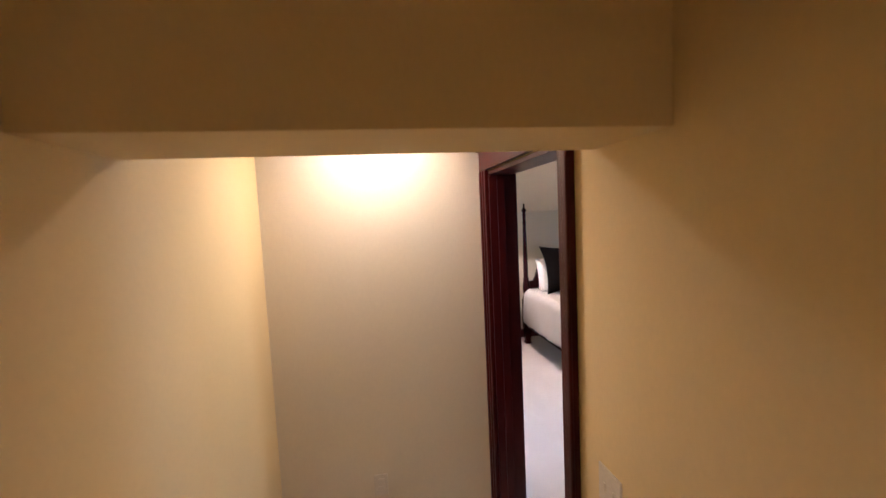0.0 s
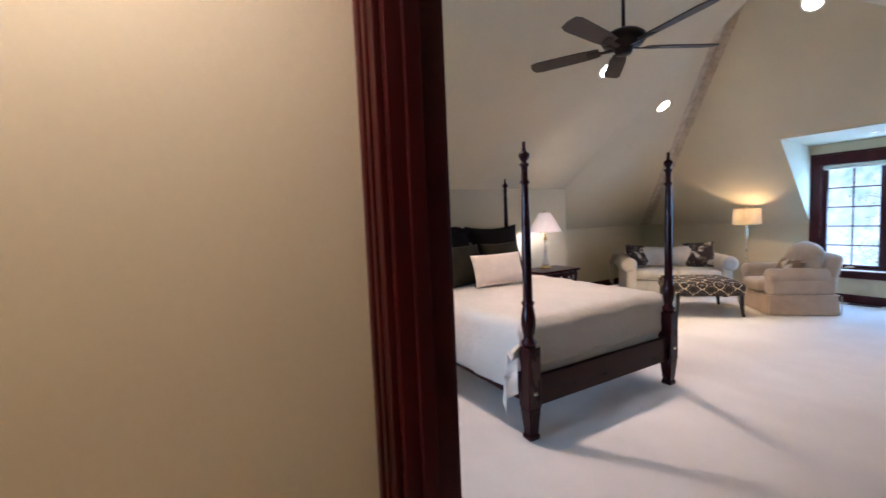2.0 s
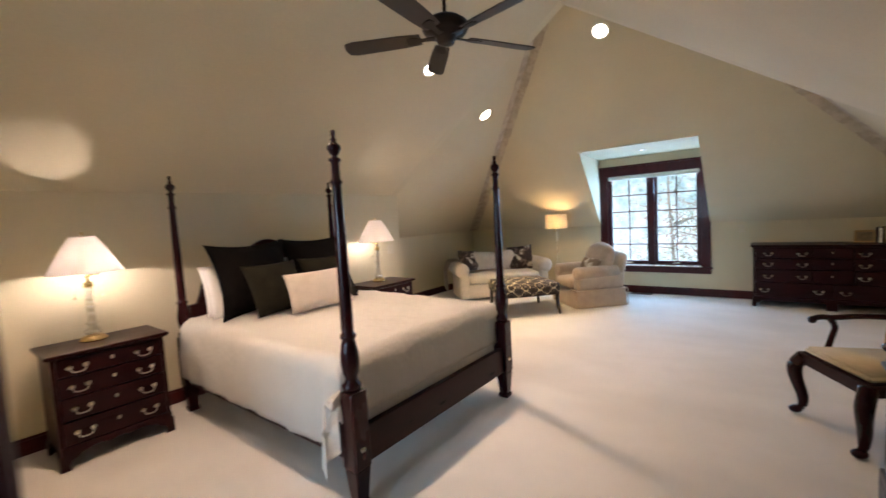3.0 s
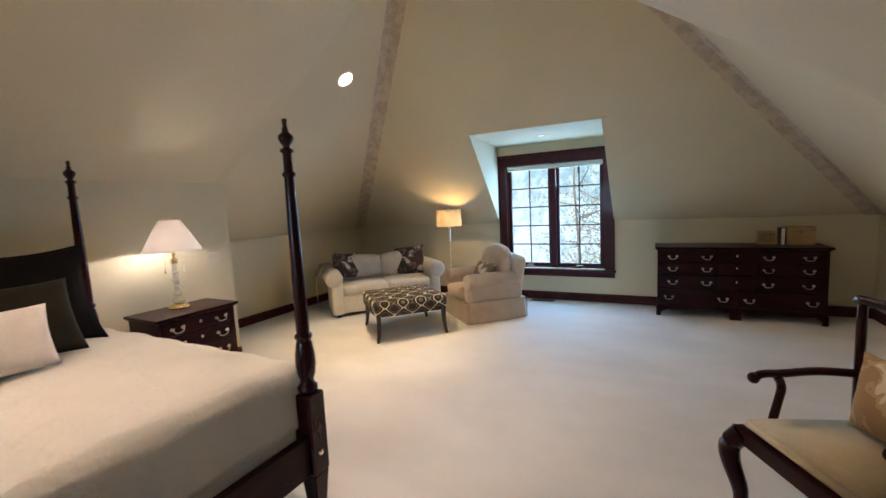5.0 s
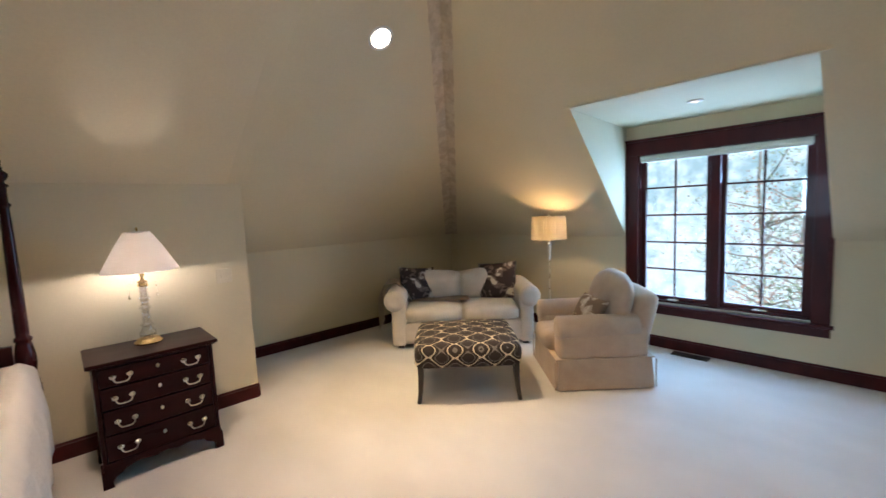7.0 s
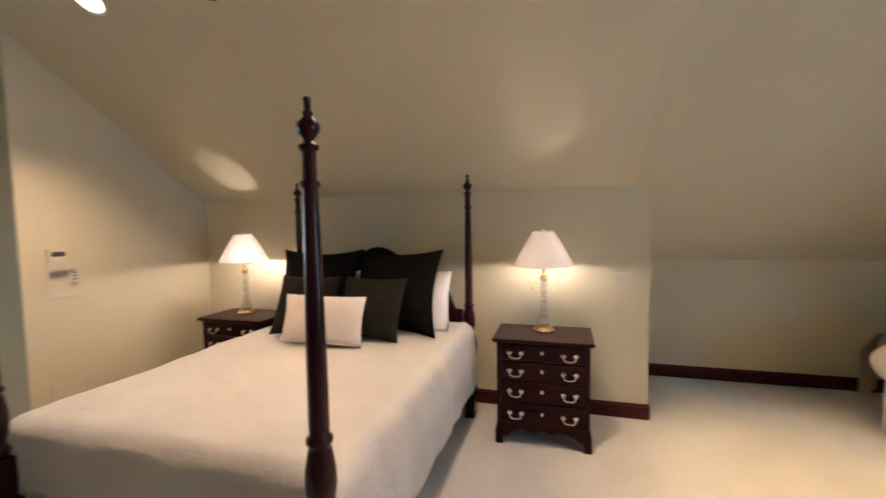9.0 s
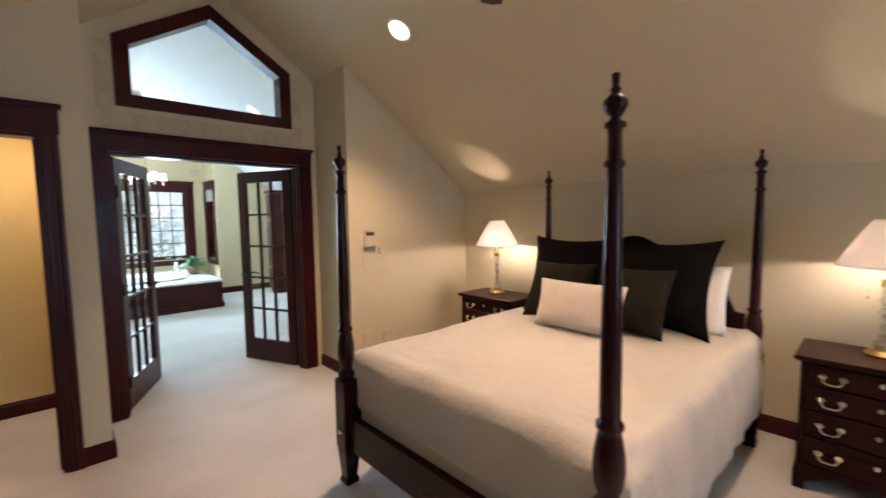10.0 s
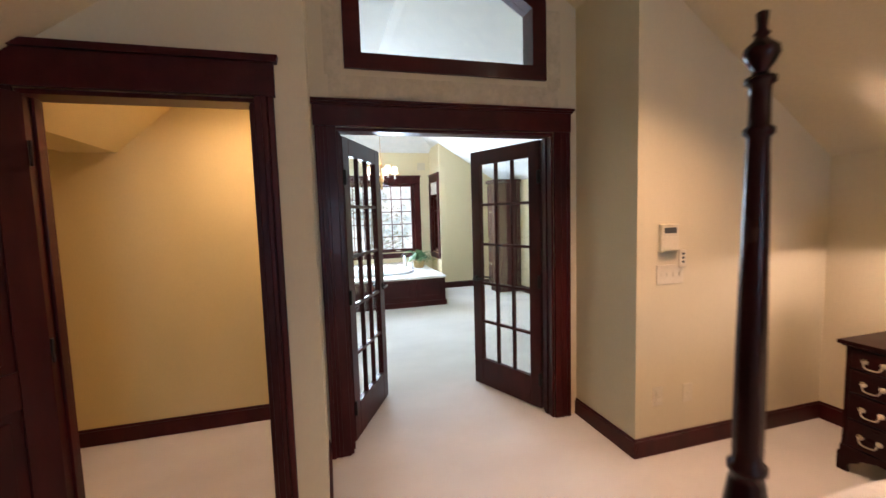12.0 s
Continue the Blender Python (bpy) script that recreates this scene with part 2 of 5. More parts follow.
def floral_material(name, dark, mid, light):
    """Blotchy large-flower print."""
    m, n, l, p = nodes_of(name, dark, 0.85)
    tc, t, w = n.new("ShaderNodeTexCoord"), n.new("ShaderNodeTexNoise"), n.new("ShaderNodeTexVoronoi")
    t.inputs["Scale"].default_value, t.inputs["Detail"].default_value, t.inputs["Distortion"].default_value = 6.5, 3, 1.6
    w.inputs["Scale"].default_value = 7
    l.new(tc.outputs["Object"], t.inputs["Vector"])
    l.new(tc.outputs["Object"], w.inputs["Vector"])
    add = n.new("ShaderNodeMath")
    add.operation = "MULTIPLY_ADD"
    add.inputs[1].default_value = -0.35
    l.new(w.outputs["Distance"], add.inputs[0])
    l.new(t.outputs["Fac"], add.inputs[2])
    r = n.new("ShaderNodeValToRGB")
    r.color_ramp.interpolation = "CONSTANT"
    r.color_ramp.elements[0].color, r.color_ramp.elements[1].color = (*dark, 1), (*light, 1)
    r.color_ramp.elements[1].position = 0.42
    e = r.color_ramp.elements.new(0.335)
    e.color = (*mid, 1)
    l.new(add.outputs[0], r.inputs[0])
    l.new(r.outputs[0], p.inputs["Base Color"])
    return m


OGEE = ogee_material()
FLORAL = floral_material("floral_cushion", (0.035, 0.022, 0.020), (0.16, 0.12, 0.10), (0.58, 0.54, 0.46))
PALEFLORAL = floral_material("pale_floral_cushion", (0.26, 0.18, 0.12), (0.56, 0.48, 0.38), (0.74, 0.69, 0.60))

# ---- building helpers ----
def box(bm, a, b, bevel=0.0, segs=2):
    """A box from corner a to corner b, its edges rounded."""
    lo, hi = [min(p, q) for p, q in zip(a, b)], [max(p, q) for p, q in zip(a, b)]
    m = Matrix.Translation([(p + q) / 2 for p, q in zip(lo, hi)]) @ Matrix.Diagonal([q - p for p, q in zip(lo, hi)] + [1])
    vs = bmesh.ops.create_cube(bm, size=1, matrix=m)["verts"]
    if bevel:
        es = list({e for v in vs for e in v.link_edges})
        bmesh.ops.bevel(bm, geom=es, offset=bevel, segments=segs, affect="EDGES", profile=0.5)
    return bm


def lathe(bm, profile, seg=24, at=(0, 0, 0), caps=True):
    """Turns (radius, height) pairs round the z axis."""
    rings = []
    for r, z in profile:
        rings.append([bm.verts.new((at[0] + r * math.cos(2 * math.pi * i / seg), at[1] + r * math.sin(2 * math.pi * i / seg), at[2] + z)) for i in range(seg)])
    for p, q in zip(rings, rings[1:]):
        for i in range(seg):
            j = (i + 1) % seg
            bm.faces.new((p[i], p[j], q[j], q[i])).smooth = True
    if caps:
        bm.faces.new(rings[0][::-1])
        bm.faces.new(rings[-1])
    return bm


def tube(bm, pts, r, seg=8, taper=None):
    """A round bar along points; taper gives a radius for each point."""
    pts = [Vector(p) for p in pts]
    rings = []
    for i, p in enumerate(pts):
        d = (pts[min(i + 1, len(pts) - 1)] - pts[max(i - 1, 0)]).normalized()
        side = d.cross(Vector((0, 0, 1)) if abs(d.z) < 0.9 else Vector((1, 0, 0))).normalized()
        up = side.cross(d)
        rr = taper[i] if taper else r
        rings.append([bm.verts.new(p + rr * (math.cos(2 * math.pi * k / seg) * side + math.sin(2 * math.pi * k / seg) * up)) for k in range(seg)])
    for a, b in zip(rings, rings[1:]):
        for k in range(seg):
            j = (k + 1) % seg
            bm.faces.new((a[k], a[j], b[j], b[k])).smooth = True
    bm.faces.new(rings[0][::-1])
    bm.faces.new(rings[-1])
    return bm


def curve_pts(pts, n=6):
    """Catmull-Rom through points."""
    p = [Vector(q) for q in pts]
    p = [2 * p[0] - p[1]] + p + [2 * p[-1] - p[-2]]
    out = []
    for i in range(1, len(p) - 2):
        for k in range(n):
            t = k / n
            a, b, c, d = p[i - 1], p[i], p[i + 1], p[i + 2]
            out.append(0.5 * (2 * b + (c - a) * t + (2 * a - 5 * b + 4 * c - d) * t * t + (3 * b - a - 3 * c + d) * t ** 3))
    return out + [p[-2]]


def prism(bm, pts, axis, lo, hi):
    """A flat outline, given in the two other axes, drawn out along one axis."""
    def at(p, h):
        return {"x": (h, p[0], p[1]), "y": (p[0], h, p[1]), "z": (p[0], p[1], h)}[axis]
    a, b = [bm.verts.new(at(p, lo)) for p in pts], [bm.verts.new(at(p, hi)) for p in pts]
    bm.faces.new(a[::-1])
    bm.faces.new(b)
    for i in range(len(pts)):
        j = (i + 1) % len(pts)
        bm.faces.new((a[i], a[j], b[j], b[i]))
    bmesh.ops.recalc_face_normals(bm, faces=bm.faces)
    return bm


def slab(bm, pts, thick=0.1):
    """A sloping sheet through 3D points, made thick upwards."""
    a, b = [bm.verts.new(p) for p in pts], [bm.verts.new((p[0], p[1], p[2] + thick)) for p in pts]
    bm.faces.new(a[::-1])
    bm.faces.new(b)
    for i in range(len(pts)):
        j = (i + 1) % len(pts)
        bm.faces.new((a[i], a[j], b[j], b[i]))
    bmesh.ops.recalc_face_normals(bm, faces=bm.faces)
    return bm


def cushion(bm, w, h, t, n=16, pinch=0.08, seed=1, flange=0.0):
    """A stuffed cushion, w wide (x), h high (z), t thick (y), standing on z = 0."""
    def p(i, j, s):
        u, v = 2 * i / n - 1, 2 * j / n - 1
        uu, vv = (u, v) if not flange else (max(-1, min(1, u * (1 + flange))), max(-1, min(1, v * (1 + flange))))
        puff = max((1 - abs(uu) ** 2.4) * (1 - abs(vv) ** 2.4), 0) ** 0.5
        wob = 1 + 0.08 * noise.noise((u * 2 + seed * 7, v * 2, s))
        x = w / 2 * u * (1 - pinch * (1 - v * v) * abs(u))
        z = h / 2 * v * (1 - pinch * (1 - u * u) * abs(v))
        return (x, s * t / 2 * puff * wob, z + h / 2)
    grids = []
    for s in (-1, 1):
        grids.append([[bm.verts.new(p(i, j, s)) for j in range(n + 1)] for i in range(n + 1)])
    for s, g in zip((-1, 1), grids):
        for i in range(n):
            for j in range(n):
                f = (g[i][j], g[i + 1][j], g[i + 1][j + 1], g[i][j + 1])
                bm.faces.new(f if s < 0 else f[::-1]).smooth = True
    bmesh.ops.remove_doubles(bm, verts=bm.verts, dist=0.0004)
    return bm


def soft_box(bm, a, b, r=0.05, puff=0.02, n=3):
    """An upholstered block: rounded edges and slightly domed faces."""
    before = set(bm.verts)
    box(bm, a, b, min(r, 0.49 * min(abs(p - q) for p, q in zip(a, b))), 3)
    fresh = [v for v in bm.verts if v not in before]
    es = list({e for v in fresh for e in v.link_edges if e.calc_length() > 2.2 * r})
    bmesh.ops.subdivide_edges(bm, edges=es, cuts=4, use_grid_fill=True)
    c = [(p + q) / 2 for p, q in zip(a, b)]
    h = [abs(p - q) / 2 for p, q in zip(a, b)]
    for v in bm.verts:
        if v in before:
            continue
        k = [(v.co[i] - c[i]) / max(h[i], 1e-6) for i in range(3)]
        d = [max(1 - q * q, 0) for q in k]
        v.co += Vector((k[0] * d[1] * d[2], k[1] * d[0] * d[2], k[2] * d[0] * d[1])) * puff
        v.co += 0.004 * Vector((noise.noise(v.co * 5), noise.noise(v.co * 5 + Vector((9, 0, 0))), noise.noise(v.co * 5 + Vector((0, 9, 0)))))
    for f in bm.faces:
        if f.verts[0] not in before:
            f.smooth = True
    return bm


def part(name, bm, material, parent, label=""):
    """Links a bmesh as one mesh object under a thing or a part."""
    me = bpy.data.meshes.new(name)
    bm.to_mesh(me)
    bm.free()
    me.materials.append(material)
    ob = new(name, me)
    if parent is not None:
        ob.parent = parent
    return tagged(ob, label)


def thing(name, m, label, category, group=""):
    """An empty at a thing's base that its parts hang on."""
    ob = new(name)
    ob.empty_display_size = 0.1
    ob.matrix_world = m
    return tagged(ob, label, category, group)


def single(name, bm, material, m, label, category, group="", kind=""):
    ob = part(name, bm, material, None)
    ob.matrix_world = m
    return tagged(ob, label, category, group, kind)


def structure(name, bm, material, label, category="wall"):
    return tagged(part(name, bm, material, None), label, category, "", "structure")


B = bmesh.new

# ---- shell of the bedroom, hall and bath ----
X0, XC, XE = 0.605, 4.915, 8.42           # door wall, end of the bed bay, window wall
YS, YN, YSB, YNB = -0.53, 4.64, -1.6, 5.70  # near and far knee walls
RY, RZ, KNEE, LOW, PITCH = 2.1, 3.62, 1.88, 1.2, 0.825
VP = (RZ - KNEE) / (YN - RY)


def vault(y):
    return RZ - VP * abs(y - RY)


structure("floor", box(B(), (-6.5, -3.4, -0.12), (8.55, 6.2, 0)), CARPET, "pale beige cut-pile wall to wall carpet", "floor")
# door wall, open at the doorway
structure("wall_west", prism(B(), [(-3.2, 0), (0.095, 0), (0.095, 2.11), (0.96, 2.11), (0.96, 0), (1.06, 0), (1.06, 2.95), (-0.44, 2.7), (-3.2, 2.7)], "x", 0.53, X0), WALL, "cream papered wall with the hall doorway")
structure("wall_hall_east", prism(B(), [(-3.2, 0), (0.095, 0), (0.095, 2.11), (0.96, 2.11), (0.96, 0), (1.06, 0), (1.06, 2.95), (-0.44, 2.7), (-3.2, 2.7)], "x", 0.47, 0.53), HALLWALL, "golden papered hall wall round the doorway")
structure("wall_hall_end", prism(B(), [(-0.9, 0), (X0, 0), (X0, 3.02), (-0.9, 3.02)], "y", 1.06, 1.19), WALL, "cream papered wall at the end of the hall")
structure("wall_alcove_north", prism(B(), [(-0.15, 0), (X0, 0), (X0, 3.0), (-0.15, 3.0)], "y", 3.03, 3.16), WALL, "cream papered return beside the french doors")
structure("wall_thermostat", prism(B(), [(3.16, 0), (4.77, 0), (4.77, 1.82), (YN, 1.90), (3.16, vault(3.16) + 0.02)], "x", 0.475, X0), WALL, "cream papered wall with the thermostat")
bm = prism(B(), [(1.19, 0), (1.33, 0), (1.33, 2.12), (2.84, 2.12), (2.84, 0), (3.03, 0), (3.03, 2.3), (1.19, 2.3)], "x", -0.15, -0.02)
prism(bm, [(1.19, 2.3), (2.09, 2.3), (2.09, 2.47), (1.40, 2.47), (1.40, 3.0), (2.09, 3.43), (2.09, 3.66), (1.19, 3.02)], "x", -0.15, -0.02)
prism(bm, [(3.03, 2.3), (2.09, 2.3), (2.09, 2.47), (2.78, 2.47), (2.78, 3.0), (2.09, 3.43), (2.09, 3.66), (3.03, 3.02)], "x", -0.15, -0.02)
structure("wall_french", bm, WALL, "cream papered wall round the french doors and gable window")
structure("wall_north", box(B(), (0.475, YN, 0), (XC - 0.11, YN + 0.13, KNEE + 0.03)), WALL, "cream papered knee wall behind the bed")
structure("wall_south", box(B(), (X0, YS - 0.13, 0), (XC - 0.11, YS, vault(YS) + 0.03)), WALL, "cream papered knee wall behind the tall chest")
apexz = LOW + PITCH * (XE - XC)
yt, ys = 2.12, 1.70                       # where the two hips end above the bed bay
PN = (apexz - LOW) / (YNB - yt)
structure("wall_gable", prism(B(), [(YNB + 0.13, 0), (YNB + 0.13, LOW), (yt, apexz), (ys, apexz), (YSB - 0.13, LOW), (YSB - 0.13, 0), (YS, 0), (YS, vault(YS)), (RY, RZ), (YN, KNEE), (YN, 0)], "x", XC - 0.11, XC), WALL, "cream papered arch between bed and sitting bay")
structure("wall_bay_north", box(B(), (XC, YNB, 0), (XE + 0.13, YNB + 0.13, LOW + 0.05)), WALL, "low cream knee wall behind the loveseat")
structure("wall_bay_south", box(B(), (XC, YSB - 0.13, 0), (XE + 0.13, YSB, LOW + 0.05)), WALL, "low cream knee wall of the sitting bay")
bm = prism(B(), [(YSB, 0), (YNB, 0), (YNB, LOW + 0.05), (2.86, LOW + 0.05), (2.73, LOW + 0.05), (2.73, 0.47), (1.28, 0.47), (1.28, LOW + 0.05), (YSB, LOW + 0.05)], "x", XE, XE + 0.13)
prism(bm, [(1.0, LOW + 0.05), (1.28, LOW + 0.05), (1.28, 2.10), (2.73, 2.10), (2.73, LOW + 0.05), (3.0, LOW + 0.05), (3.0, 2.5), (1.0, 2.5)], "x", XE, XE + 0.13)
structure("wall_east", bm, WALL, "cream papered window wall below the sloping ceiling")
# ceilings
bm = slab(B(), [(-0.15, RY, RZ), (XC - 0.11, RY, RZ), (XC - 0.11, YN, KNEE), (-0.15, YN, KNEE)])
slab(bm, [(-0.15, RY, RZ), (XC - 0.11, RY, RZ), (XC - 0.11, YS, vault(YS)), (X0, YS, vault(YS)), (X0, 1.1, vault(1.1)), (-0.15, 1.1, vault(1.1))])
structure("ceiling", bm, CEIL, "cream vaulted ceiling over the bed", "ceiling")


def east(x, y):
    return (x, y, LOW + PITCH * (XE - x))


DX = XE - (2.388 - LOW) / PITCH
bm = slab(B(), [east(XE, YSB), east(XE, 1.16), east(DX, 1.16), east(DX, 2.72), east(XE, 2.86), east(XE, YNB), east(XC, yt), east(XC, ys)])
slab(bm, [(XC, YNB, LOW), (XE, YNB, LOW), (XC, yt, apexz)])
slab(bm, [(XC, YSB, LOW), (XE, YSB, LOW), (XC, ys, apexz)])
slab(bm, [(XC, yt, apexz), (XC, ys, apexz), (4.82, 2.1, 4.17)])
structure("ceiling_bay", bm, CEIL, "cream hipped ceiling over the sitting bay", "ceiling")
bm = slab(B(), [(DX - 0.02, 1.10, 2.39), (XE + 0.02, 1.10, 2.39), (XE + 0.02, 2.92, 2.39), (DX - 0.02, 2.75, 2.39)], 0.08)
structure("ceiling_dormer", bm, CEIL, "pale flat ceiling of the window dormer", "ceiling")
bm = B()
for (xa, ya), (xb, yb), o in (((DX, 2.72), (XE, 2.86), 0.08), ((DX, 1.16), (XE, 1.16), -0.08)):
    a = [(xa + 0.004, ya, 2.394), (xb, yb, LOW + 0.006), (xb, yb, 2.42), (xa + 0.004, ya, 2.42)]
    vs = [bm.verts.new(p) for p in a] + [bm.verts.new((p[0], p[1] + o, p[2] + (0.03 if i < 2 else 0))) for i, p in enumerate(a)]
    bm.faces.new(vs[:4]), bm.faces.new(vs[4:][::-1])
    for i in range(4):
        j = (i + 1) % 4
        bm.faces.new((vs[i], vs[j], vs[4 + j], vs[4 + i]))
bmesh.ops.recalc_face_normals(bm, faces=bm.faces)
structure("wall_dormer", bm, WALL, "cream side walls of the window dormer")
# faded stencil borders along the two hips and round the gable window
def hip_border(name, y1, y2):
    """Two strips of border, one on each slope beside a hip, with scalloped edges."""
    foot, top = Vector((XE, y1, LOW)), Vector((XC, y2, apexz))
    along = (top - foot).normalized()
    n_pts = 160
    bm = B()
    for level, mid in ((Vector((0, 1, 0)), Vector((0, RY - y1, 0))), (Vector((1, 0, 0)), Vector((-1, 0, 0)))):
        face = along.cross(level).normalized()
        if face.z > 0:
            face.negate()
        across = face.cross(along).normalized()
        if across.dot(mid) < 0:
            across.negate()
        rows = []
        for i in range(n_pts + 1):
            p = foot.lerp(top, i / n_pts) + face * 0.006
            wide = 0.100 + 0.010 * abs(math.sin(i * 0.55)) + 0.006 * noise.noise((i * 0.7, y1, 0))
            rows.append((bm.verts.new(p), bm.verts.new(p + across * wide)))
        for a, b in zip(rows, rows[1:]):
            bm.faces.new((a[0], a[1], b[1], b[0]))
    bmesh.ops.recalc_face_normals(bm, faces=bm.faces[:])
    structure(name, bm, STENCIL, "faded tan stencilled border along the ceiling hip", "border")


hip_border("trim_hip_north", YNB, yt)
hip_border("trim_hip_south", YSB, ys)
bm = B()
for a, b in (((1.30, 2.30), (2.88, 2.43)), ((1.28, 2.43), (1.38, 2.95)), ((2.80, 2.43), (2.90, 2.95))):
    box(bm, (-0.019, a[0], a[1]), (-0.015, b[0], b[1]))
structure("trim_gable_border", bm, PALESTENCIL, "faded tan stencilled border below the gable window", "border")
# hall shell
structure("wall_hall_west", box(B(), (-0.9, -3.2, 0), (-0.72, 1.06, 2.75)), HALLWALL, "golden cream papered hall wall")
structure("wall_hall_south", box(B(), (-0.72, -3.2, 0), (0.47, -3.07, 2.7)), HALLWALL, "golden cream papered hall wall")
bm = box(B(), (-0.72, 0.526, 2.62), (0.47, 1.06, 2.72))
slab(bm, [(-0.72, 0.526, 2.62), (0.47, 0.526, 2.62), (0.47, -0.11, 2.045), (-0.72, -0.11, 2.045)])
box(bm, (-0.72, -0.33, 2.045), (0.47, -0.11, 2.18))
box(bm, (-0.72, -0.41, 2.045), (0.47, -0.33, 2.62))
box(bm, (-0.72, -3.07, 2.62), (0.47, -0.33, 2.72))
structure("trim_hall_end", box(B(), (-0.71, 1.048, 2.402), (0.46, 1.059, 2.418), 0.003), WALL, "thin cream strip on the hall end wall", "trim")
structure("ceiling_hall", bm, HALLWALL, "cream hall ceiling with a low header", "ceiling")
# block added over the hall to stop sun leaking through the roof gap
structure("ceiling_sun_block", box(B(), (-0.9, -3.2, 3.03), (0.50, 1.19, 3.36)), BATHWALL, "added block above the hall that keeps the sun out", "ceiling")
# bath shell
bm = box(B(), (-5.75, 3.682, 0), (-5.62, 5.2, 3.2))
box(bm, (-6.55, 0.3, 0), (-6.42, 3.7, 0.70))
structure("wall_bath_west", bm, BATHWALL, "yellow papered bath wall")
bm = prism(B(), [(0.3, 0.70), (3.55, 0.70), (3.55, 3.1), (2.1, 3.1), (2.1, 2.25), (3.18, 2.25), (3.18, 0.74), (1.55, 0.74), (1.55, 2.25), (2.1, 2.25), (2.1, 3.1), (0.3, 3.1)], "x", -6.55, -6.42)
structure("wall_bath_window", bm, BATHWALL, "yellow papered bath wall round the tub window")
bm = prism(B(), [(-6.55, 0), (-5.62, 0), (-5.62, 3.2), (-6.55, 3.2), (-6.55, 2.25), (-5.78, 2.25), (-5.78, 0.74), (-6.30, 0.74), (-6.30, 2.25), (-6.55, 2.25)], "y", 3.55, 3.68)
structure("wall_bath_niche", bm, BATHWALL, "yellow papered wall with the narrow side window")
bm = box(B(), (-6.55, 4.9, 0), (0.475, 5.03, 3.0))
box(bm, (-0.15, 3.16, 0), (0.475, 4.9, 3.2))
structure("wall_bath_north", bm, BATHWALL, "yellow papered bath wall")
bm = box(B(), (-6.55, -1.0, 0), (-0.9, -0.87, 3.0))
box(bm, (-6.55, -1.0, 0), (-6.42, 0.3, 3.2))
structure("wall_bath_south", bm, BATHWALL, "yellow papered bath wall")
bm = slab(B(), [(-6.55, 2.1, 3.9), (-0.15, 2.1, 3.9), (-0.15, 5.03, 2.08), (-6.55, 5.03, 2.08)])
slab(bm, [(-6.55, 2.1, 3.9), (-0.15, 2.1, 3.9), (-0.15, 1.19, 3.336), (-0.9, 1.19, 3.336), (-0.9, -1.0, 1.98), (-6.55, -1.0, 1.98)])
slab(bm, [(-6.55, 0.0, 2.85), (-6.55, 3.6, 2.85), (-5.0, 3.6, 3.6), (-5.0, 0.0, 3.6)])
prism(bm, [(1.0, 3.0), (2.1, 3.60), (3.2, 3.0), (3.2, 3.3), (2.1, 4.0), (1.0, 3.3)], "x", -0.16, -0.152)
structure("ceiling_bath", bm, BATHCEIL, "pale vaulted bath ceiling", "ceiling")


def skirting(name, runs, h=0.125):
    """Moulded baseboards: runs of (axis, face, from, to, into the room)."""
    for axis, face, a, b, s in runs:
        bm = B()
        for t, z0, z1 in ((0.016, 0, h - 0.02), (0.010, h - 0.02, h)):
            if axis == "x":
                box(bm, (face, a, z0), (face + s * t, b, z1), 0.003, 1)
            else:
                box(bm, (a, face, z0), (b, face + s * t, z1), 0.003, 1)
        structure(name, bm, TRIM if axis == "x" else TRIMH, "dark red mahogany baseboard", "baseboard")


skirting("baseboard", [
    ("x", X0, YS, -0.01, 1), ("x", X0, 1.03, 1.19, 1), ("y", 1.19, -0.02, X0 + 0.016, 1), ("y", 3.03, -0.02, X0 + 0.016, -1),
    ("x", X0, 3.03, YN, 1), ("y", YN, X0, XC, -1), ("x", XC, YN, YNB, 1), ("y", YNB, XC, XE, -1), ("x", XE, YSB, YNB, -1),
    ("y", YSB, XC, XE, 1), ("x", XC, YSB, YS, 1), ("y", YS, X0, XC, 1), ("x", -0.72, -3.07, 1.06, 1), ("y", 1.06, -0.72, 0.47, -1),
    ("x", 0.47, -3.07, -0.01, -1), ("x", -5.62, 3.55, 4.9, 1), ("y", 4.9, -5.62, -0.15, -1)])

# ---- outdoors ----
single("ground", box(B(), (-400, -400, -3.4), (400, 400, -3.2)), GRASS, Matrix(), "green lawn around the house", "ground", "", "structure")


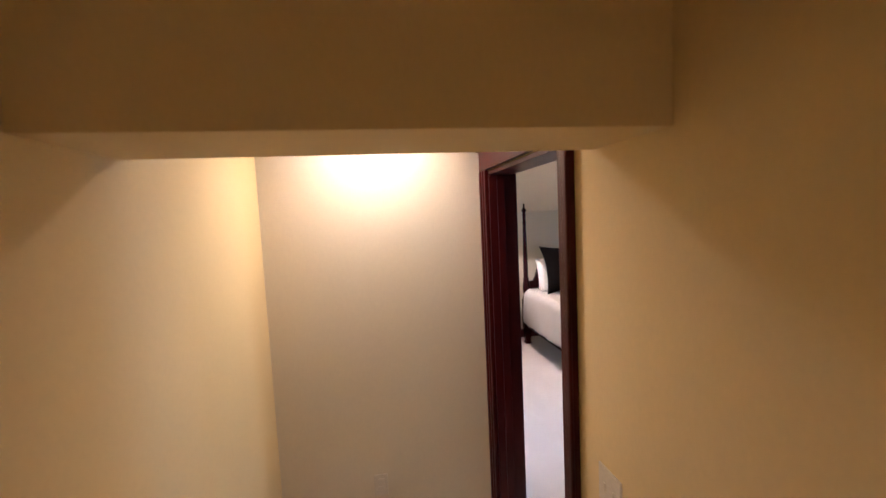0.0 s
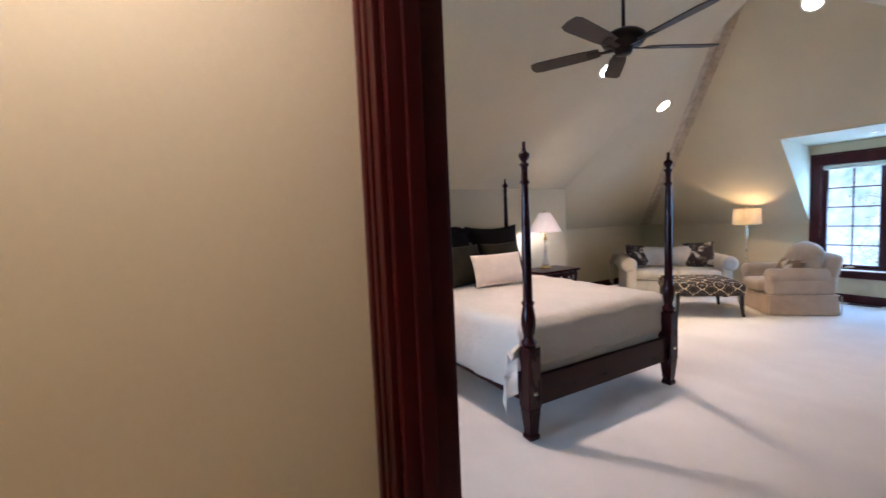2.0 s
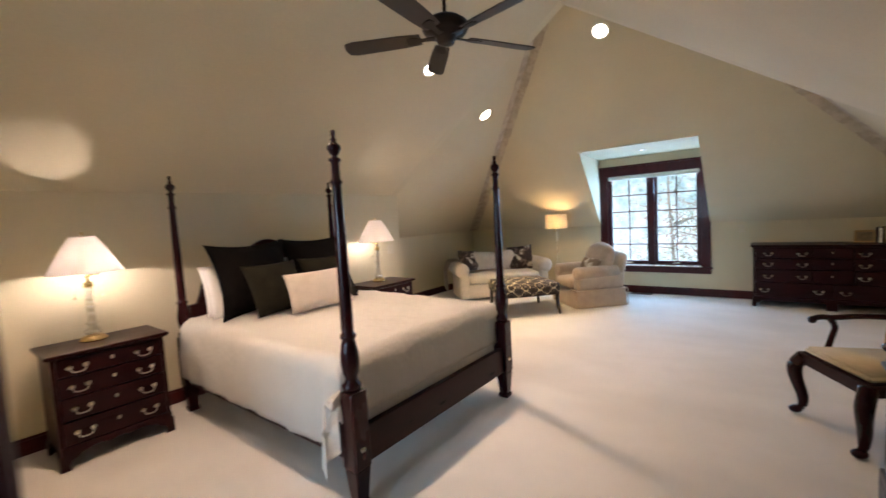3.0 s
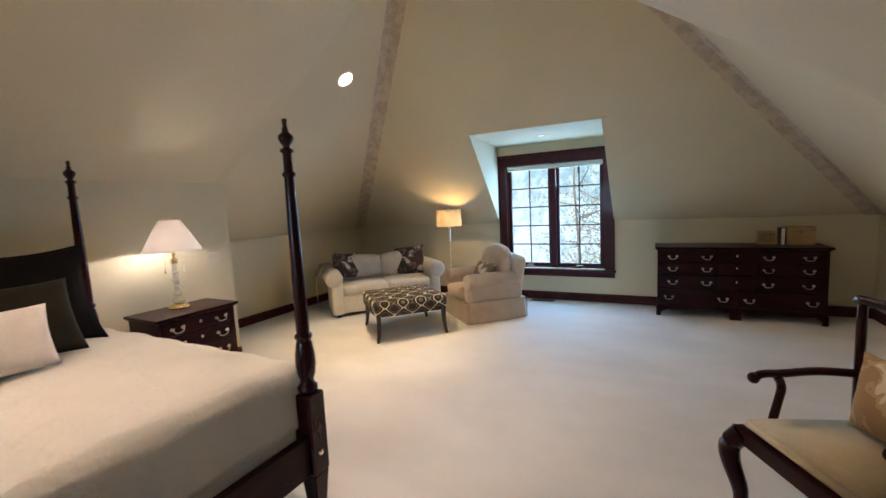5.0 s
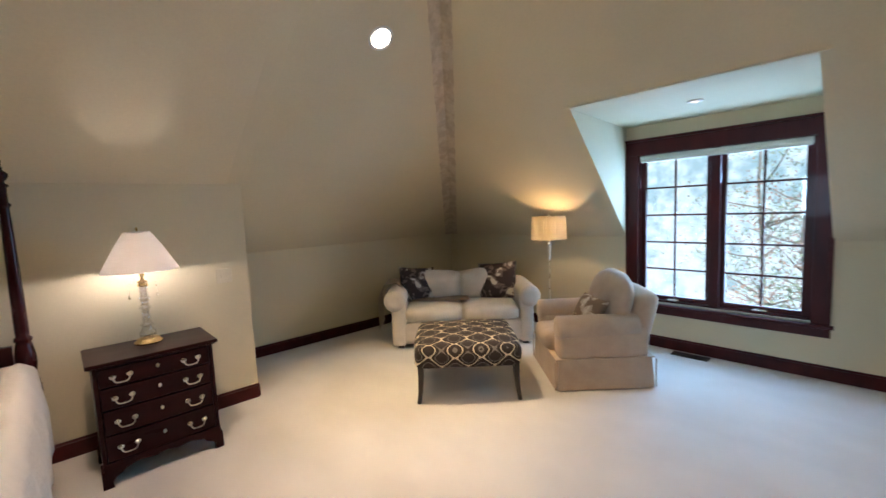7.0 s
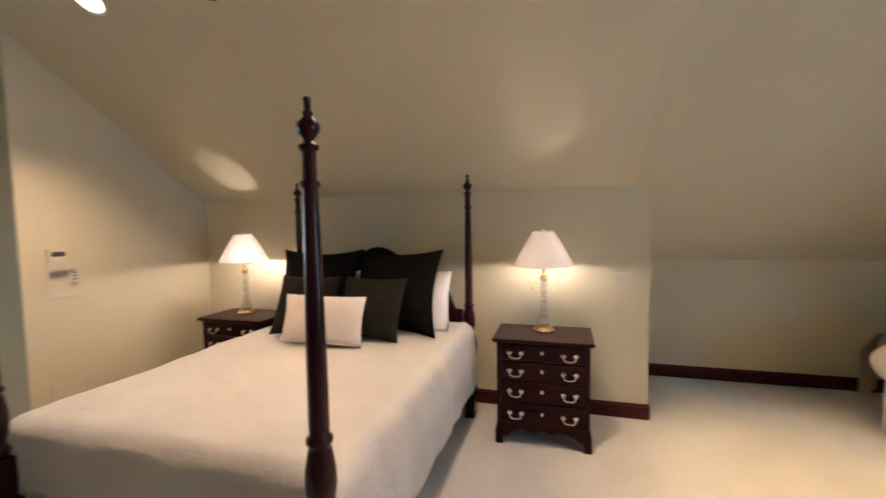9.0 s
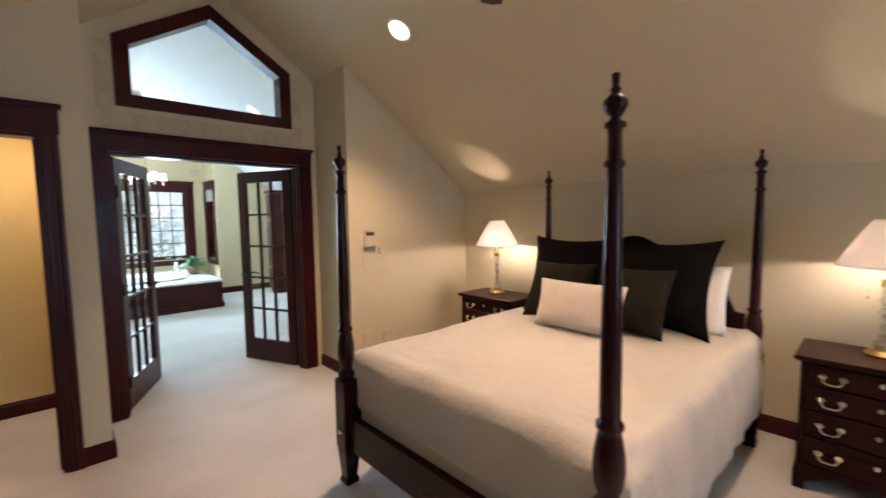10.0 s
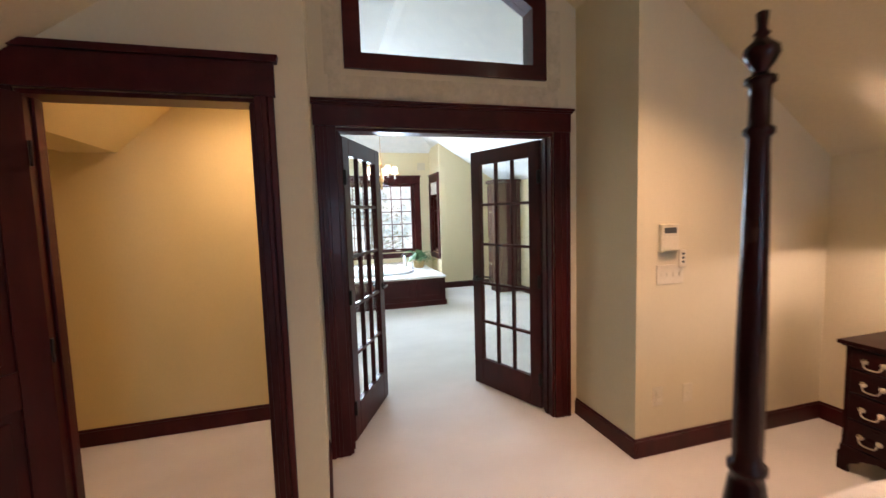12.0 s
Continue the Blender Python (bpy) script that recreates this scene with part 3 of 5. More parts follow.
def tree(x, y, h, leaf, seed, label):
    rnd = random.Random(seed)
    t = thing("tree", pose(x, y, -3.2), label, "tree", "trees outside the window")
    bm = B()
    limbs = []
    tube(bm, [(0, 0, 0), (0.1, 0, h * 0.35), (0.0, 0.15, h * 0.7), (0.1, 0.1, h * 0.95)], 0.1, 8, [0.06, 0.05, 0.035, 0.012])
    for i in range(18):
        z, a = h * rnd.uniform(0.25, 0.85), rnd.uniform(0, 6.3)
        r = h * rnd.uniform(0.18, 0.36) * (1.1 - 0.5 * z / h)
        e = Vector((r * math.cos(a), r * math.sin(a), z + r * rnd.uniform(0.2, 0.6)))
        mid = Vector((e.x * 0.5, e.y * 0.5, (z + e.z) / 2 - 0.05))
        tube(bm, [(0, 0, z), mid, e], 0.03, 5, [0.03, 0.018, 0.008])
        limbs.append((mid, e))
    part("trunk", bm, BARK, t)
    verts, faces = [], []
    for mid, e in limbs:
        for _ in range(120):
            c = mid.lerp(e, rnd.random() * 1.25) + Vector([rnd.gauss(0, 0.32) for _ in range(3)])
            u = Vector([rnd.gauss(0, 1) for _ in range(3)]).normalized()
            v = u.orthogonal().normalized()
            s = rnd.uniform(0.03, 0.06)
            k = len(verts)
            verts += [c - u * s, c + v * s * 0.5, c + u * s, c - v * s * 0.5]
            faces.append((k, k + 1, k + 2, k + 3))
    me = bpy.data.meshes.new("crown")
    me.from_pydata(verts, [], faces)
    me.materials.append(leaf)
    ob = new("crown", me)
    ob.parent = t


for i, (x, y, h, leaf, lab) in enumerate((
        (13.5, 0.6, 6.3, LEAF, "slender garden tree with sparse green leaves"), (15.0, 1.9, 5.4, LEAFRED, "garden tree with sparse russet leaves"), (17.0, 3.0, 7.4, LEAF, "tall sparse green garden tree"),
        (-14.5, 3.0, 8.0, LEAF, "sparse green garden tree beyond the bath"))):
    tree(x, y, h, leaf, 30 + i, lab)

# emissive sheets added outdoors, so the window views come out over-bright
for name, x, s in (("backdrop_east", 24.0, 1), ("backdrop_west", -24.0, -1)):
    single(name, box(B(), (x, -40, -3.2), (x + 0.2 * s, 45, 24)), FARGLOW, Matrix(), "glowing backdrop standing in for over-bright far trees and sky", "backdrop", "", "structure")

# ---- windows, doors and casings ----
def casement(name, x, y0, y1, z0, z1, face, cols, rows, label, shade_h=0.0, sill=True, mullion=True, cw=0.13):
    """Casement window in a wall at x; face is the way into the room."""
    w = thing(name, pose(x, (y0 + y1) / 2, 0), label, "window")
    w["kind"] = "structure"
    hw = (y1 - y0) / 2
    s = face
    bm = B()
    for q in (-1, 1):
        box(bm, (0, q * hw, z0 - 0.02), (s * 0.022, q * (hw + cw), z1 + 0.001), 0.004)
        box(bm, (s * 0.02, q * (hw + cw - 0.03), z0), (s * 0.032, q * (hw + cw), z1), 0.004)
    box(bm, (0, -hw - cw - 0.008, z1), (s * 0.026, hw + cw + 0.008, z1 + 0.145), 0.004)
    box(bm, (0, -hw - cw - 0.02, z1 + 0.145), (s * 0.042, hw + cw + 0.02, z1 + 0.172), 0.006)
    part("window_frame", bm, TRIM, w)
    if sill:
        bm = box(B(), (0, -hw - cw - 0.02, z0 - 0.05), (s * 0.05, hw + cw + 0.02, z0 - 0.02), 0.006)
        box(bm, (0, -hw - cw, z0 - 0.13), (s * 0.022, hw + cw, z0 - 0.05), 0.004)
        part("window_sill", bm, TRIMH, w)
    bm = B()
    for q in (-1, 1):
        box(bm, (0, q * hw, z0), (-s * 0.13, q * (hw - 0.02), z1))
    box(bm, (0, -hw, z1), (-s * 0.13, hw, z1 - 0.02))
    box(bm, (0, -hw, z0), (-s * 0.13, hw, z0 + 0.02))
    part("jamb", bm, TRIM, w)
    halves = [(-hw + 0.02, -0.035), (0.035, hw - 0.02)] if mullion else [(-hw + 0.02, hw - 0.02)]
    if mullion:
        part("mullion", box(B(), (s * 0.012, -0.042, z0), (-s * 0.10, 0.042, z1), 0.004), TRIM, w)
    for a, b in halves:
        fr = 0.048
        bm = B()
        za, zb = z0 + 0.02, z1 - 0.02
        box(bm, (-s * 0.03, a, za), (-s * 0.075, a + fr, zb), 0.004)
        box(bm, (-s * 0.03, b - fr, za), (-s * 0.075, b, zb), 0.004)
        box(bm, (-s * 0.03, a + fr, za), (-s * 0.075, b - fr, za + fr), 0.004)
        box(bm, (-s * 0.03, a + fr, zb - fr), (-s * 0.075, b - fr, zb), 0.004)
        sash = part("sash", bm, TRIM, w)
        a2, b2, za, zb = a + fr, b - fr, za + fr, zb - fr
        for i in range(1, cols):
            y = a2 + (b2 - a2) * i / cols
            part("muntin", box(B(), (-s * 0.045, y - 0.009, za), (-s * 0.06, y + 0.009, zb)), TRIM, sash)
        for i in range(1, rows):
            z = za + (zb - za) * i / rows
            part("muntin", box(B(), (-s * 0.046, a2, z - 0.009), (-s * 0.059, b2, z + 0.009)), TRIM, sash)
        g = part("pane", box(B(), (-s * 0.051, a2, za), (-s * 0.054, b2, zb)), PANE, sash)
        g.visible_shadow = False
        part("latch", box(box(B(), (-s * 0.02, (a + b) / 2 - 0.05, z0 + 0.02), (-s * 0.03, (a + b) / 2 + 0.05, z0 + 0.045), 0.004), (-s * 0.005, (a + b) / 2 - 0.02, z0 + 0.025), (-s * 0.02, (a + b) / 2 + 0.06, z0 + 0.035), 0.003), PALEBRASS, sash, "brushed metal crank")
    if shade_h:
        bm = lathe(B(), [(0.03, -hw + 0.025), (0.03, hw - 0.025)], 16)
        bmesh.ops.rotate(bm, verts=bm.verts, matrix=Matrix.Rotation(radians(-90), 3, "X"))
        bmesh.ops.translate(bm, verts=bm.verts, vec=(-s * 0.005, 0, z1 - 0.035))
        box(bm, (s * 0.018, -hw + 0.03, z1 - shade_h), (s * 0.022, hw - 0.03, z1 - 0.03))
        box(bm, (s * 0.012, -hw + 0.03, z1 - shade_h - 0.02), (s * 0.026, hw - 0.03, z1 - shade_h), 0.004)
        part("roller_shade", bm, ROOFWHITE, w, "white roller shade drawn up")
    return w


casement("window_1", XE, 1.28, 2.73, 0.50, 2.08, -1, 2, 5, "dark mahogany double casement window with white roller shade", 0.06)
casement("window_2", -6.42, 1.55, 3.18, 0.74, 2.25, 1, 3, 5, "dark mahogany framed bath window over the tub", 0.0)
w = casement("window_3", 0, -0.26, 0.26, 0.74, 2.25, 1, 2, 5, "narrow dark framed side window by the tub", 0.25, mullion=False)
w.matrix_world = pose(-6.04, 3.55, 0, 0, 0, -90)


def door_casing(name, m, w, h, label, left_cut=False, cw=0.085, hh=0.145):
    """Door casing on a wall: local x along the wall, z up, y out of the wall; opening from 0 to w."""
    c = thing(name, m, label, "door casing")
    c["kind"] = "structure"
    for a, b, o in ((-cw, 0, -cw), (w, w + cw, w + cw - 0.028)):
        bm = box(B(), (a, 0, 0), (b, 0.02, h), 0.004)
        box(bm, (o, 0.018, 0), (o + 0.028, 0.032, h), 0.006)
        mid = (a + b) / 2
        box(bm, (mid - 0.012, 0.018, 0), (mid + 0.012, 0.026, h), 0.005)
        part("casing_leg", bm, TRIM, c)
    x0, x1 = -cw - 0.008, w + cw + 0.008
    if left_cut:
        part("casing_head", prism(B(), [(x0 + 0.01, h), (x1, h), (x1, h + 0.145), (x0 + 0.08, h + 0.145), (x0, h + 0.07)], "y", 0, 0.026), TRIMH, c)
        part("casing_cap", prism(B(), [(x0 + 0.075, h + 0.145), (x1 + 0.015, h + 0.145), (x1 + 0.02, h + 0.175), (x0 + 0.10, h + 0.175)], "y", 0, 0.045), TRIMH, c)
    else:
        part("casing_head", box(B(), (x0, 0, h), (x1, 0.026, h + hh), 0.003), TRIMH, c)
        bm = box(B(), (x0 - 0.012, 0, h + hh), (x1 + 0.012, 0.038, h + hh + 0.015), 0.004)
        box(bm, (x0 - 0.02, 0, h + hh + 0.015), (x1 + 0.02, 0.05, h + hh + 0.033), 0.005)
        part("casing_cap", bm, TRIMH, c)
    return c


# local x runs along world y for a wall whose face looks to +x, mirrored for -x
TOX = Matrix(((0, 1, 0, 0), (1, 0, 0, 0), (0, 0, 1, 0), (0, 0, 0, 1)))
TOMX = Matrix(((0, -1, 0, 0), (1, 0, 0, 0), (0, 0, 1, 0), (0, 0, 0, 1)))
door_casing("trim_door_1", Matrix.Translation((X0, 0.095, 0)) @ TOX, 0.865, 2.11, "dark mahogany casing round the hall doorway", True)
door_casing("trim_door_2", Matrix.Translation((0.47, 0.095, 0)) @ TOMX, 0.865, 2.11, "dark mahogany casing on the hall side", False, 0.085, 0.105)
door_casing("trim_door_3", Matrix.Translation((-0.02, 1.33, 0)) @ TOX, 1.51, 2.12, "dark mahogany casing round the french doors", False, 0.125, 0.128)
for name, xa, xb, ya, yb, h in (("door_lining_1", 0.468, X0 + 0.002, 0.095, 0.96, 2.11), ("door_lining_2", -0.152, -0.018, 1.33, 2.84, 2.12)):
    t = thing(name, Matrix(), "dark mahogany door lining", "door frame")
    t["kind"] = "structure"
    xm = (xa + xb) / 2
    for y, q in ((ya, 1), (yb, -1)):
        part("jamb", box(B(), (xa, y, 0), (xb, y + q * 0.018, h - 0.026), 0.002), TRIM, t)
        part("stop", box(B(), (xm - 0.03, y + q * 0.018, 0), (xm + 0.01, y + q * 0.03, h - 0.026), 0.002), TRIM, t)
    part("head_jamb", box(B(), (xa, ya, h - 0.025), (xb, yb, h - 0.005), 0.002), TRIMH, t)

# gable window over the french doors
g = thing("window_4", pose(-0.02, 2.09, 0), "five sided gable window in dark mahogany frame", "window")
g["kind"] = "structure"
outer = [(-0.69, 2.47), (0.69, 2.47), (0.69, 3.0), (0, 3.43), (-0.69, 3.0)]
inner = [(-0.585, 2.565), (0.585, 2.565), (0.585, 2.945), (0, 3.31), (-0.585, 2.945)]
for i in range(5):
    j = (i + 1) % 5
    part("window_frame", prism(B(), [outer[i], outer[j], inner[j], inner[i]], "x", -0.12, 0.026), TRIMH, g)
p_ = part("pane", prism(B(), inner, "x", -0.062, -0.058), PANE, g)
p_.visible_shadow = False


def lever(bm, s=1):
    lathe(bm, [(0.004, 0), (0.026, 0.002), (0.024, 0.010), (0.010, 0.014), (0.010, 0.045), (0.003, 0.048)], 14)
    tube(bm, curve_pts([(0, 0, 0.042), (s * 0.05, 0, 0.048), (s * 0.11, -0.01, 0.042)], 4), 0.008)
    return bm


def french_leaf(m, s, label):
    """A glazed leaf 0.75 wide, hung at local x = 0 and reaching to +x; 3 by 5 panes."""
    d = thing("french_door", m, label, "door", "pair of french doors")
    W, H, st, t = 0.75, 2.09, 0.105, 0.022
    bm = box(B(), (0, -t, 0.012), (st, t, H), 0.004)
    box(bm, (W - st, -t, 0.012), (W, t, H), 0.004)
    box(bm, (st, -t, 0.012), (W - st, t, 0.25), 0.004)
    box(bm, (st, -t, H - 0.115), (W - st, t, H), 0.004)
    part("door_frame", bm, TRIM, d)
    x0, x1, z0, z1 = st, W - st, 0.25, H - 0.115
    for i in (1, 2):
        x = x0 + (x1 - x0) * i / 3
        part("muntin", box(B(), (x - 0.011, -0.016, z0), (x + 0.011, 0.016, z1), 0.004), TRIM, d)
    for i in range(1, 5):
        z = z0 + (z1 - z0) * i / 5
        part("muntin", box(B(), (x0, -0.0155, z - 0.011), (x1, 0.0155, z + 0.011), 0.004), TRIMH, d)
    for i in range(3):
        for j in range(5):
            a, b = x0 + (x1 - x0) * i / 3 + 0.011, x0 + (x1 - x0) * (i + 1) / 3 - 0.011
            c, e = z0 + (z1 - z0) * j / 5 + 0.011, z0 + (z1 - z0) * (j + 1) / 5 - 0.011
            part("pane", box(B(), (a, -0.003, c), (b, 0.003, e)), PANE, d).visible_shadow = False
    for z in (0.25, 1.02, 1.82):
        part("hinge", box(B(), (-0.012, -0.032 * s - 0.01, z - 0.05), (0.012, -0.032 * s + 0.01, z + 0.05), 0.005), DARKMETAL, d, "dark bronze hinge")
    for q in (-1, 1):
        bm = lever(B(), -1)
        bmesh.ops.rotate(bm, verts=bm.verts, matrix=Matrix.Rotation(radians(90 * q), 3, "X"))
        bmesh.ops.translate(bm, verts=bm.verts, vec=(W - 0.05, -q * t, 0.98))
        part("handle", bm, DARKMETAL, d, "dark bronze lever handle")
    return d


french_leaf(pose(-0.155, 1.352, 0, 0, 0, 180 - 25.5), 1, "glazed dark mahogany french door standing open into the bath")
french_leaf(pose(-0.155, 2.818, 0, 0, 0, 180 + 23), -1, "glazed dark mahogany french door opened against the light bath")

# six-panel bedroom door, open into the room
d = thing("panel_door", pose(0.615, 0.125, 0, 0, 0, -33), "dark mahogany six panel door standing wide open", "door")
W, H = 0.84, 2.085
sx, zs = (0.0, 0.11, 0.37, 0.47, 0.73, W), (0.012, 0.23, 0.85, 1.0, 1.60, 1.70, 1.96, H)
bm = B()
for a, b in ((0, 1), (2, 3), (4, 5)):
    box(bm, (sx[a], -0.042, 0.012), (sx[b], 0, H), 0.003)
for a, b in ((0, 1), (2, 3), (4, 5), (6, 7)):
    for c, e in ((1, 2), (3, 4)):
        box(bm, (sx[c] - 0.001, -0.041, zs[a]), (sx[e] + 0.001, -0.001, zs[b]), 0.003)
part("door_frame", bm, TRIM, d)
for a, b in ((1, 2), (3, 4), (5, 6)):
    for c, e in ((1, 2), (3, 4)):
        bm = box(B(), (sx[c], -0.034, zs[a]), (sx[e], -0.012, zs[b]))
        box(bm, (sx[c] + 0.035, -0.040, zs[a] + 0.035), (sx[e] - 0.035, -0.004, zs[b] - 0.035), 0.008)
        part("panel", bm, TRIM, d)
for q, y in ((-1, 0), (1, -0.042)):
    bm = lever(B(), -1)
    bmesh.ops.rotate(bm, verts=bm.verts, matrix=Matrix.Rotation(radians(90 * q), 3, "X"))
    bmesh.ops.translate(bm, verts=bm.verts, vec=(W - 0.06, y, 0.98))
    part("handle", bm, DARKMETAL, d, "dark bronze lever handle")
for z in (0.25, 1.05, 1.85):
    part("hinge", lathe(B(), [(0.006, z - 0.05), (0.007, z + 0.05)], 10, (-0.004, 0.006, 0)), DARKMETAL, d)
# ---- bed ----
bed = thing("four_poster_bed", pose(2.734, 3.27, 0), "dark cherry four poster bed made with a cream coverlet", "bed")
HX, HY = 0.79, 1.08
turned = [(0.043, 0.64), (0.050, 0.66), (0.050, 0.675), (0.036, 0.69), (0.033, 0.71), (0.044, 0.74), (0.050, 0.79), (0.048, 0.84), (0.038, 0.90), (0.034, 0.915),
          (0.042, 0.925), (0.042, 0.94), (0.031, 0.95), (0.0325, 0.98), (0.0315, 1.2), (0.027, 1.5), (0.023, 1.70), (0.023, 1.715), (0.031, 1.722), (0.031, 1.734), (0.022, 1.742), (0.021, 1.80),
          (0.022, 1.828), (0.031, 1.834), (0.031, 1.846), (0.018, 1.852), (0.016, 1.862), (0.026, 1.875), (0.036, 1.895), (0.034, 1.910), (0.018, 1.925), (0.012, 1.935), (0.017, 1.94), (0.010, 1.95), (0.013, 1.985), (0.004, 1.99)]
for x, y in ((-HX, -HY), (HX, -HY), (-HX, HY), (HX, HY)):
    bm = lathe(B(), turned, 20, (x, y, 0))
    box(bm, (x - 0.054, y - 0.054, 0.22), (x + 0.054, y + 0.054, 0.64), 0.008)
    lo = bmesh.ops.create_cone(bm, segments=4, radius1=0.046, radius2=0.072, depth=0.22, cap_ends=True, matrix=Matrix.Translation((x, y, 0.11)) @ Matrix.Rotation(radians(45), 4, "Z"))["verts"]
    bmesh.ops.bevel(bm, geom=list({e for v in lo for e in v.link_edges}), offset=0.006, segments=2, affect="EDGES")
    box(bm, (x - 0.043, y - 0.043, 0), (x + 0.043, y + 0.043, 0.035), 0.008)
    post = part("post", bm, POST, bed)
    if y < 0:
        for q in (0.33,):
            part("bolt_cover", lathe(B(), [(0.001, 0), (0.016, 0.0), (0.013, 0.006), (0.002, 0.008)], 12), PALEBRASS, post, "round brass bolt cover").matrix_local = pose(x, y - 0.054, q, 90)
part("foot_rail", box(B(), (-HX + 0.05, -HY - 0.022, 0.22), (HX - 0.05, -HY + 0.022, 0.425), 0.006), DARK, bed)
for s in (-1, 1):
    part("side_rail", box(B(), (s * HX - 0.02, -HY + 0.05, 0.24), (s * HX + 0.02, HY - 0.05, 0.42), 0.006), DARK, bed)
top = [(-HX + 0.04, 0.5)]
for i in range(49):
    u = -1 + i / 24
    k = min(1, max(0, (0.93 - abs(u)) / 0.16))
    z = 0.90 + 0.27 * k * k * (3 - 2 * k) + 0.24 * math.exp(-(u / 0.40) ** 2) * k
    top.append((u * (HX - 0.05), z))
top.append((HX - 0.05, 0.5))
part("headboard", prism(B(), top, "y", HY - 0.02, HY + 0.02), DARK, bed, "dark cherry headboard with a scrolled crest")
part("mattress", box(B(), (-0.76, -1.03, 0.34), (0.76, 1.04, 0.74), 0.05, 3), LINEN, bed)


def fold(a, half, r):
    """Arc-length fold over a rounded edge: how far out, how far down."""
    s, q = (1 if a >= 0 else -1), abs(a)
    if q < half - r:
        return a, 0.0
    q -= half - r
    if q < r * math.pi / 2:
        return s * (half - r + r * math.sin(q / r)), r * (1 - math.cos(q / r))
    return s * half, r + q - r * math.pi / 2


bm = B()
NX, NY = 74, 84
grid = []
for i in range(NX + 1):
    row = []
    a = -1.28 + 2.56 * i / NX
    for j in range(NY + 1):
        b = -1.33 + 2.38 * j / NY
        x, dx = fold(a, 0.83, 0.09)
        y, dy = fold(b, 1.045, 0.10) if b < 0 else (b, 0)
        corner = min(dx, dy)
        drop = max(dx, dy)
        if dx <= dy and dy > 0.09:
            drop = min(drop, 0.37)
        n1 = noise.noise((a * 3, b * 3, 0.3))
        n2 = noise.noise((a * 11, b * 11, 2.0))
        z = 0.80 - drop + 0.010 * n1 + 0.006 * n2 - 0.02 * (abs(a) / 0.83) ** 4 * (dx == 0)
        out = 0.006 * math.sin(b * 17 + 3 * n1) + 0.003 * math.sin(b * 31 + 1) * min(1, max(0, dx - 0.1) / 0.25)
        x += (1 if a > 0 else -1) * (out + 0.03 * min(1, dx / 0.3) * (dx > 0)) + 0.004 * n2
        y -= 0.004 * n2 + (0.0 if dy < 0.1 else 0.006 * math.sin(a * 12))
        if corner > 0.12:
            y = -0.985 + 0.012 * math.sin(corner * 9) + 0.10 * (dx - corner)
            z = 0.80 - max(dx, 0.1) - 0.55 * corner
            x += (1 if a > 0 else -1) * 0.05
        row.append(bm.verts.new((x, y, max(z, 0.12))))
    grid.append(row)
for i in range(NX):
    for j in range(NY):
        bm.faces.new((grid[i][j], grid[i + 1][j], grid[i + 1][j + 1], grid[i][j + 1])).smooth = True
bmesh.ops.solidify(bm, geom=bm.faces[:], thickness=0.008)
single("coverlet", bm, COVER, pose(2.734, 3.27, 0), "cream matelasse coverlet hanging over the bed", "bedspread")


def pillow(name, w, h, t, m, mat, label, group, pinch=0.08, flange=0.0, seed=1):
    single(name, cushion(B(), w, h, t, 18, pinch, seed, flange), mat, m, label, "pillow", group)


for i, (x, y) in enumerate(((2.38, 4.14), (3.08, 4.14), (2.37, 4.02), (3.10, 4.02))):
    pillow("sleeping_pillow", 0.66, 0.44, 0.13, pose(x, y, 0.795, -15, 0, 0), LINEN, "white cotton sleeping pillow against the headboard", "white pillows", 0.05, 0.06, 3 + i)
for i, (x, rz) in enumerate(((2.39, 2), (3.04, -3))):
    pillow("euro_sham", 0.72, 0.655, 0.19, pose(x, 3.83, 0.795, -20, 0, rz), BLACKCLOTH, "large black square sham pillow with pinched corners", "black shams", 0.14, 0.12, 5 + i)
for i, (x, rz) in enumerate(((2.445, 3), (2.955, -3))):
    pillow("throw_pillow", 0.50, 0.46, 0.16, pose(x, 3.60, 0.815, -27, 0, rz), OLIVE, "dark olive square throw pillow", "olive pillows", 0.08, 0, 8 + i)
pillow("lumbar_pillow", 0.62, 0.33, 0.13, pose(2.71, 3.44, 0.815, -17, 0, -1), CREAM, "cream oblong lumbar pillow", "cream pillow", 0.05, 0, 12)


# ---- nightstands and chests ----
def bail(bm, w=0.085):
    """A drop handle with two round roses; front is -y."""
    for s in (-1, 1):
        lathe(bm, [(0.002, 0), (0.017, 0.001), (0.015, 0.006), (0.007, 0.009), (0.006, 0.018), (0.002, 0.02)], 12, (s * w / 2, 0, 0))
    tube(bm, curve_pts([(-w / 2, 0, 0.015), (-w / 2 + 0.006, -0.022, 0.019), (-w / 4, -0.034, 0.021), (w / 4, -0.034, 0.021), (w / 2 - 0.006, -0.022, 0.019), (w / 2, 0, 0.015)], 4), 0.0042, 6)
    return bm


def handle_mesh():
    bm = bail(B())
    bmesh.ops.rotate(bm, verts=bm.verts, matrix=Matrix.Rotation(radians(90), 3, "X"))
    return bm


def escutcheon():
    bm = lathe(B(), [(0.001, 0), (0.013, 0), (0.011, 0.005), (0.001, 0.006)], 12)
    bmesh.ops.scale(bm, verts=bm.verts, vec=(0.8, 1.15, 1))
    bmesh.ops.rotate(bm, verts=bm.verts, matrix=Matrix.Rotation(radians(90), 3, "X"))
    return bm


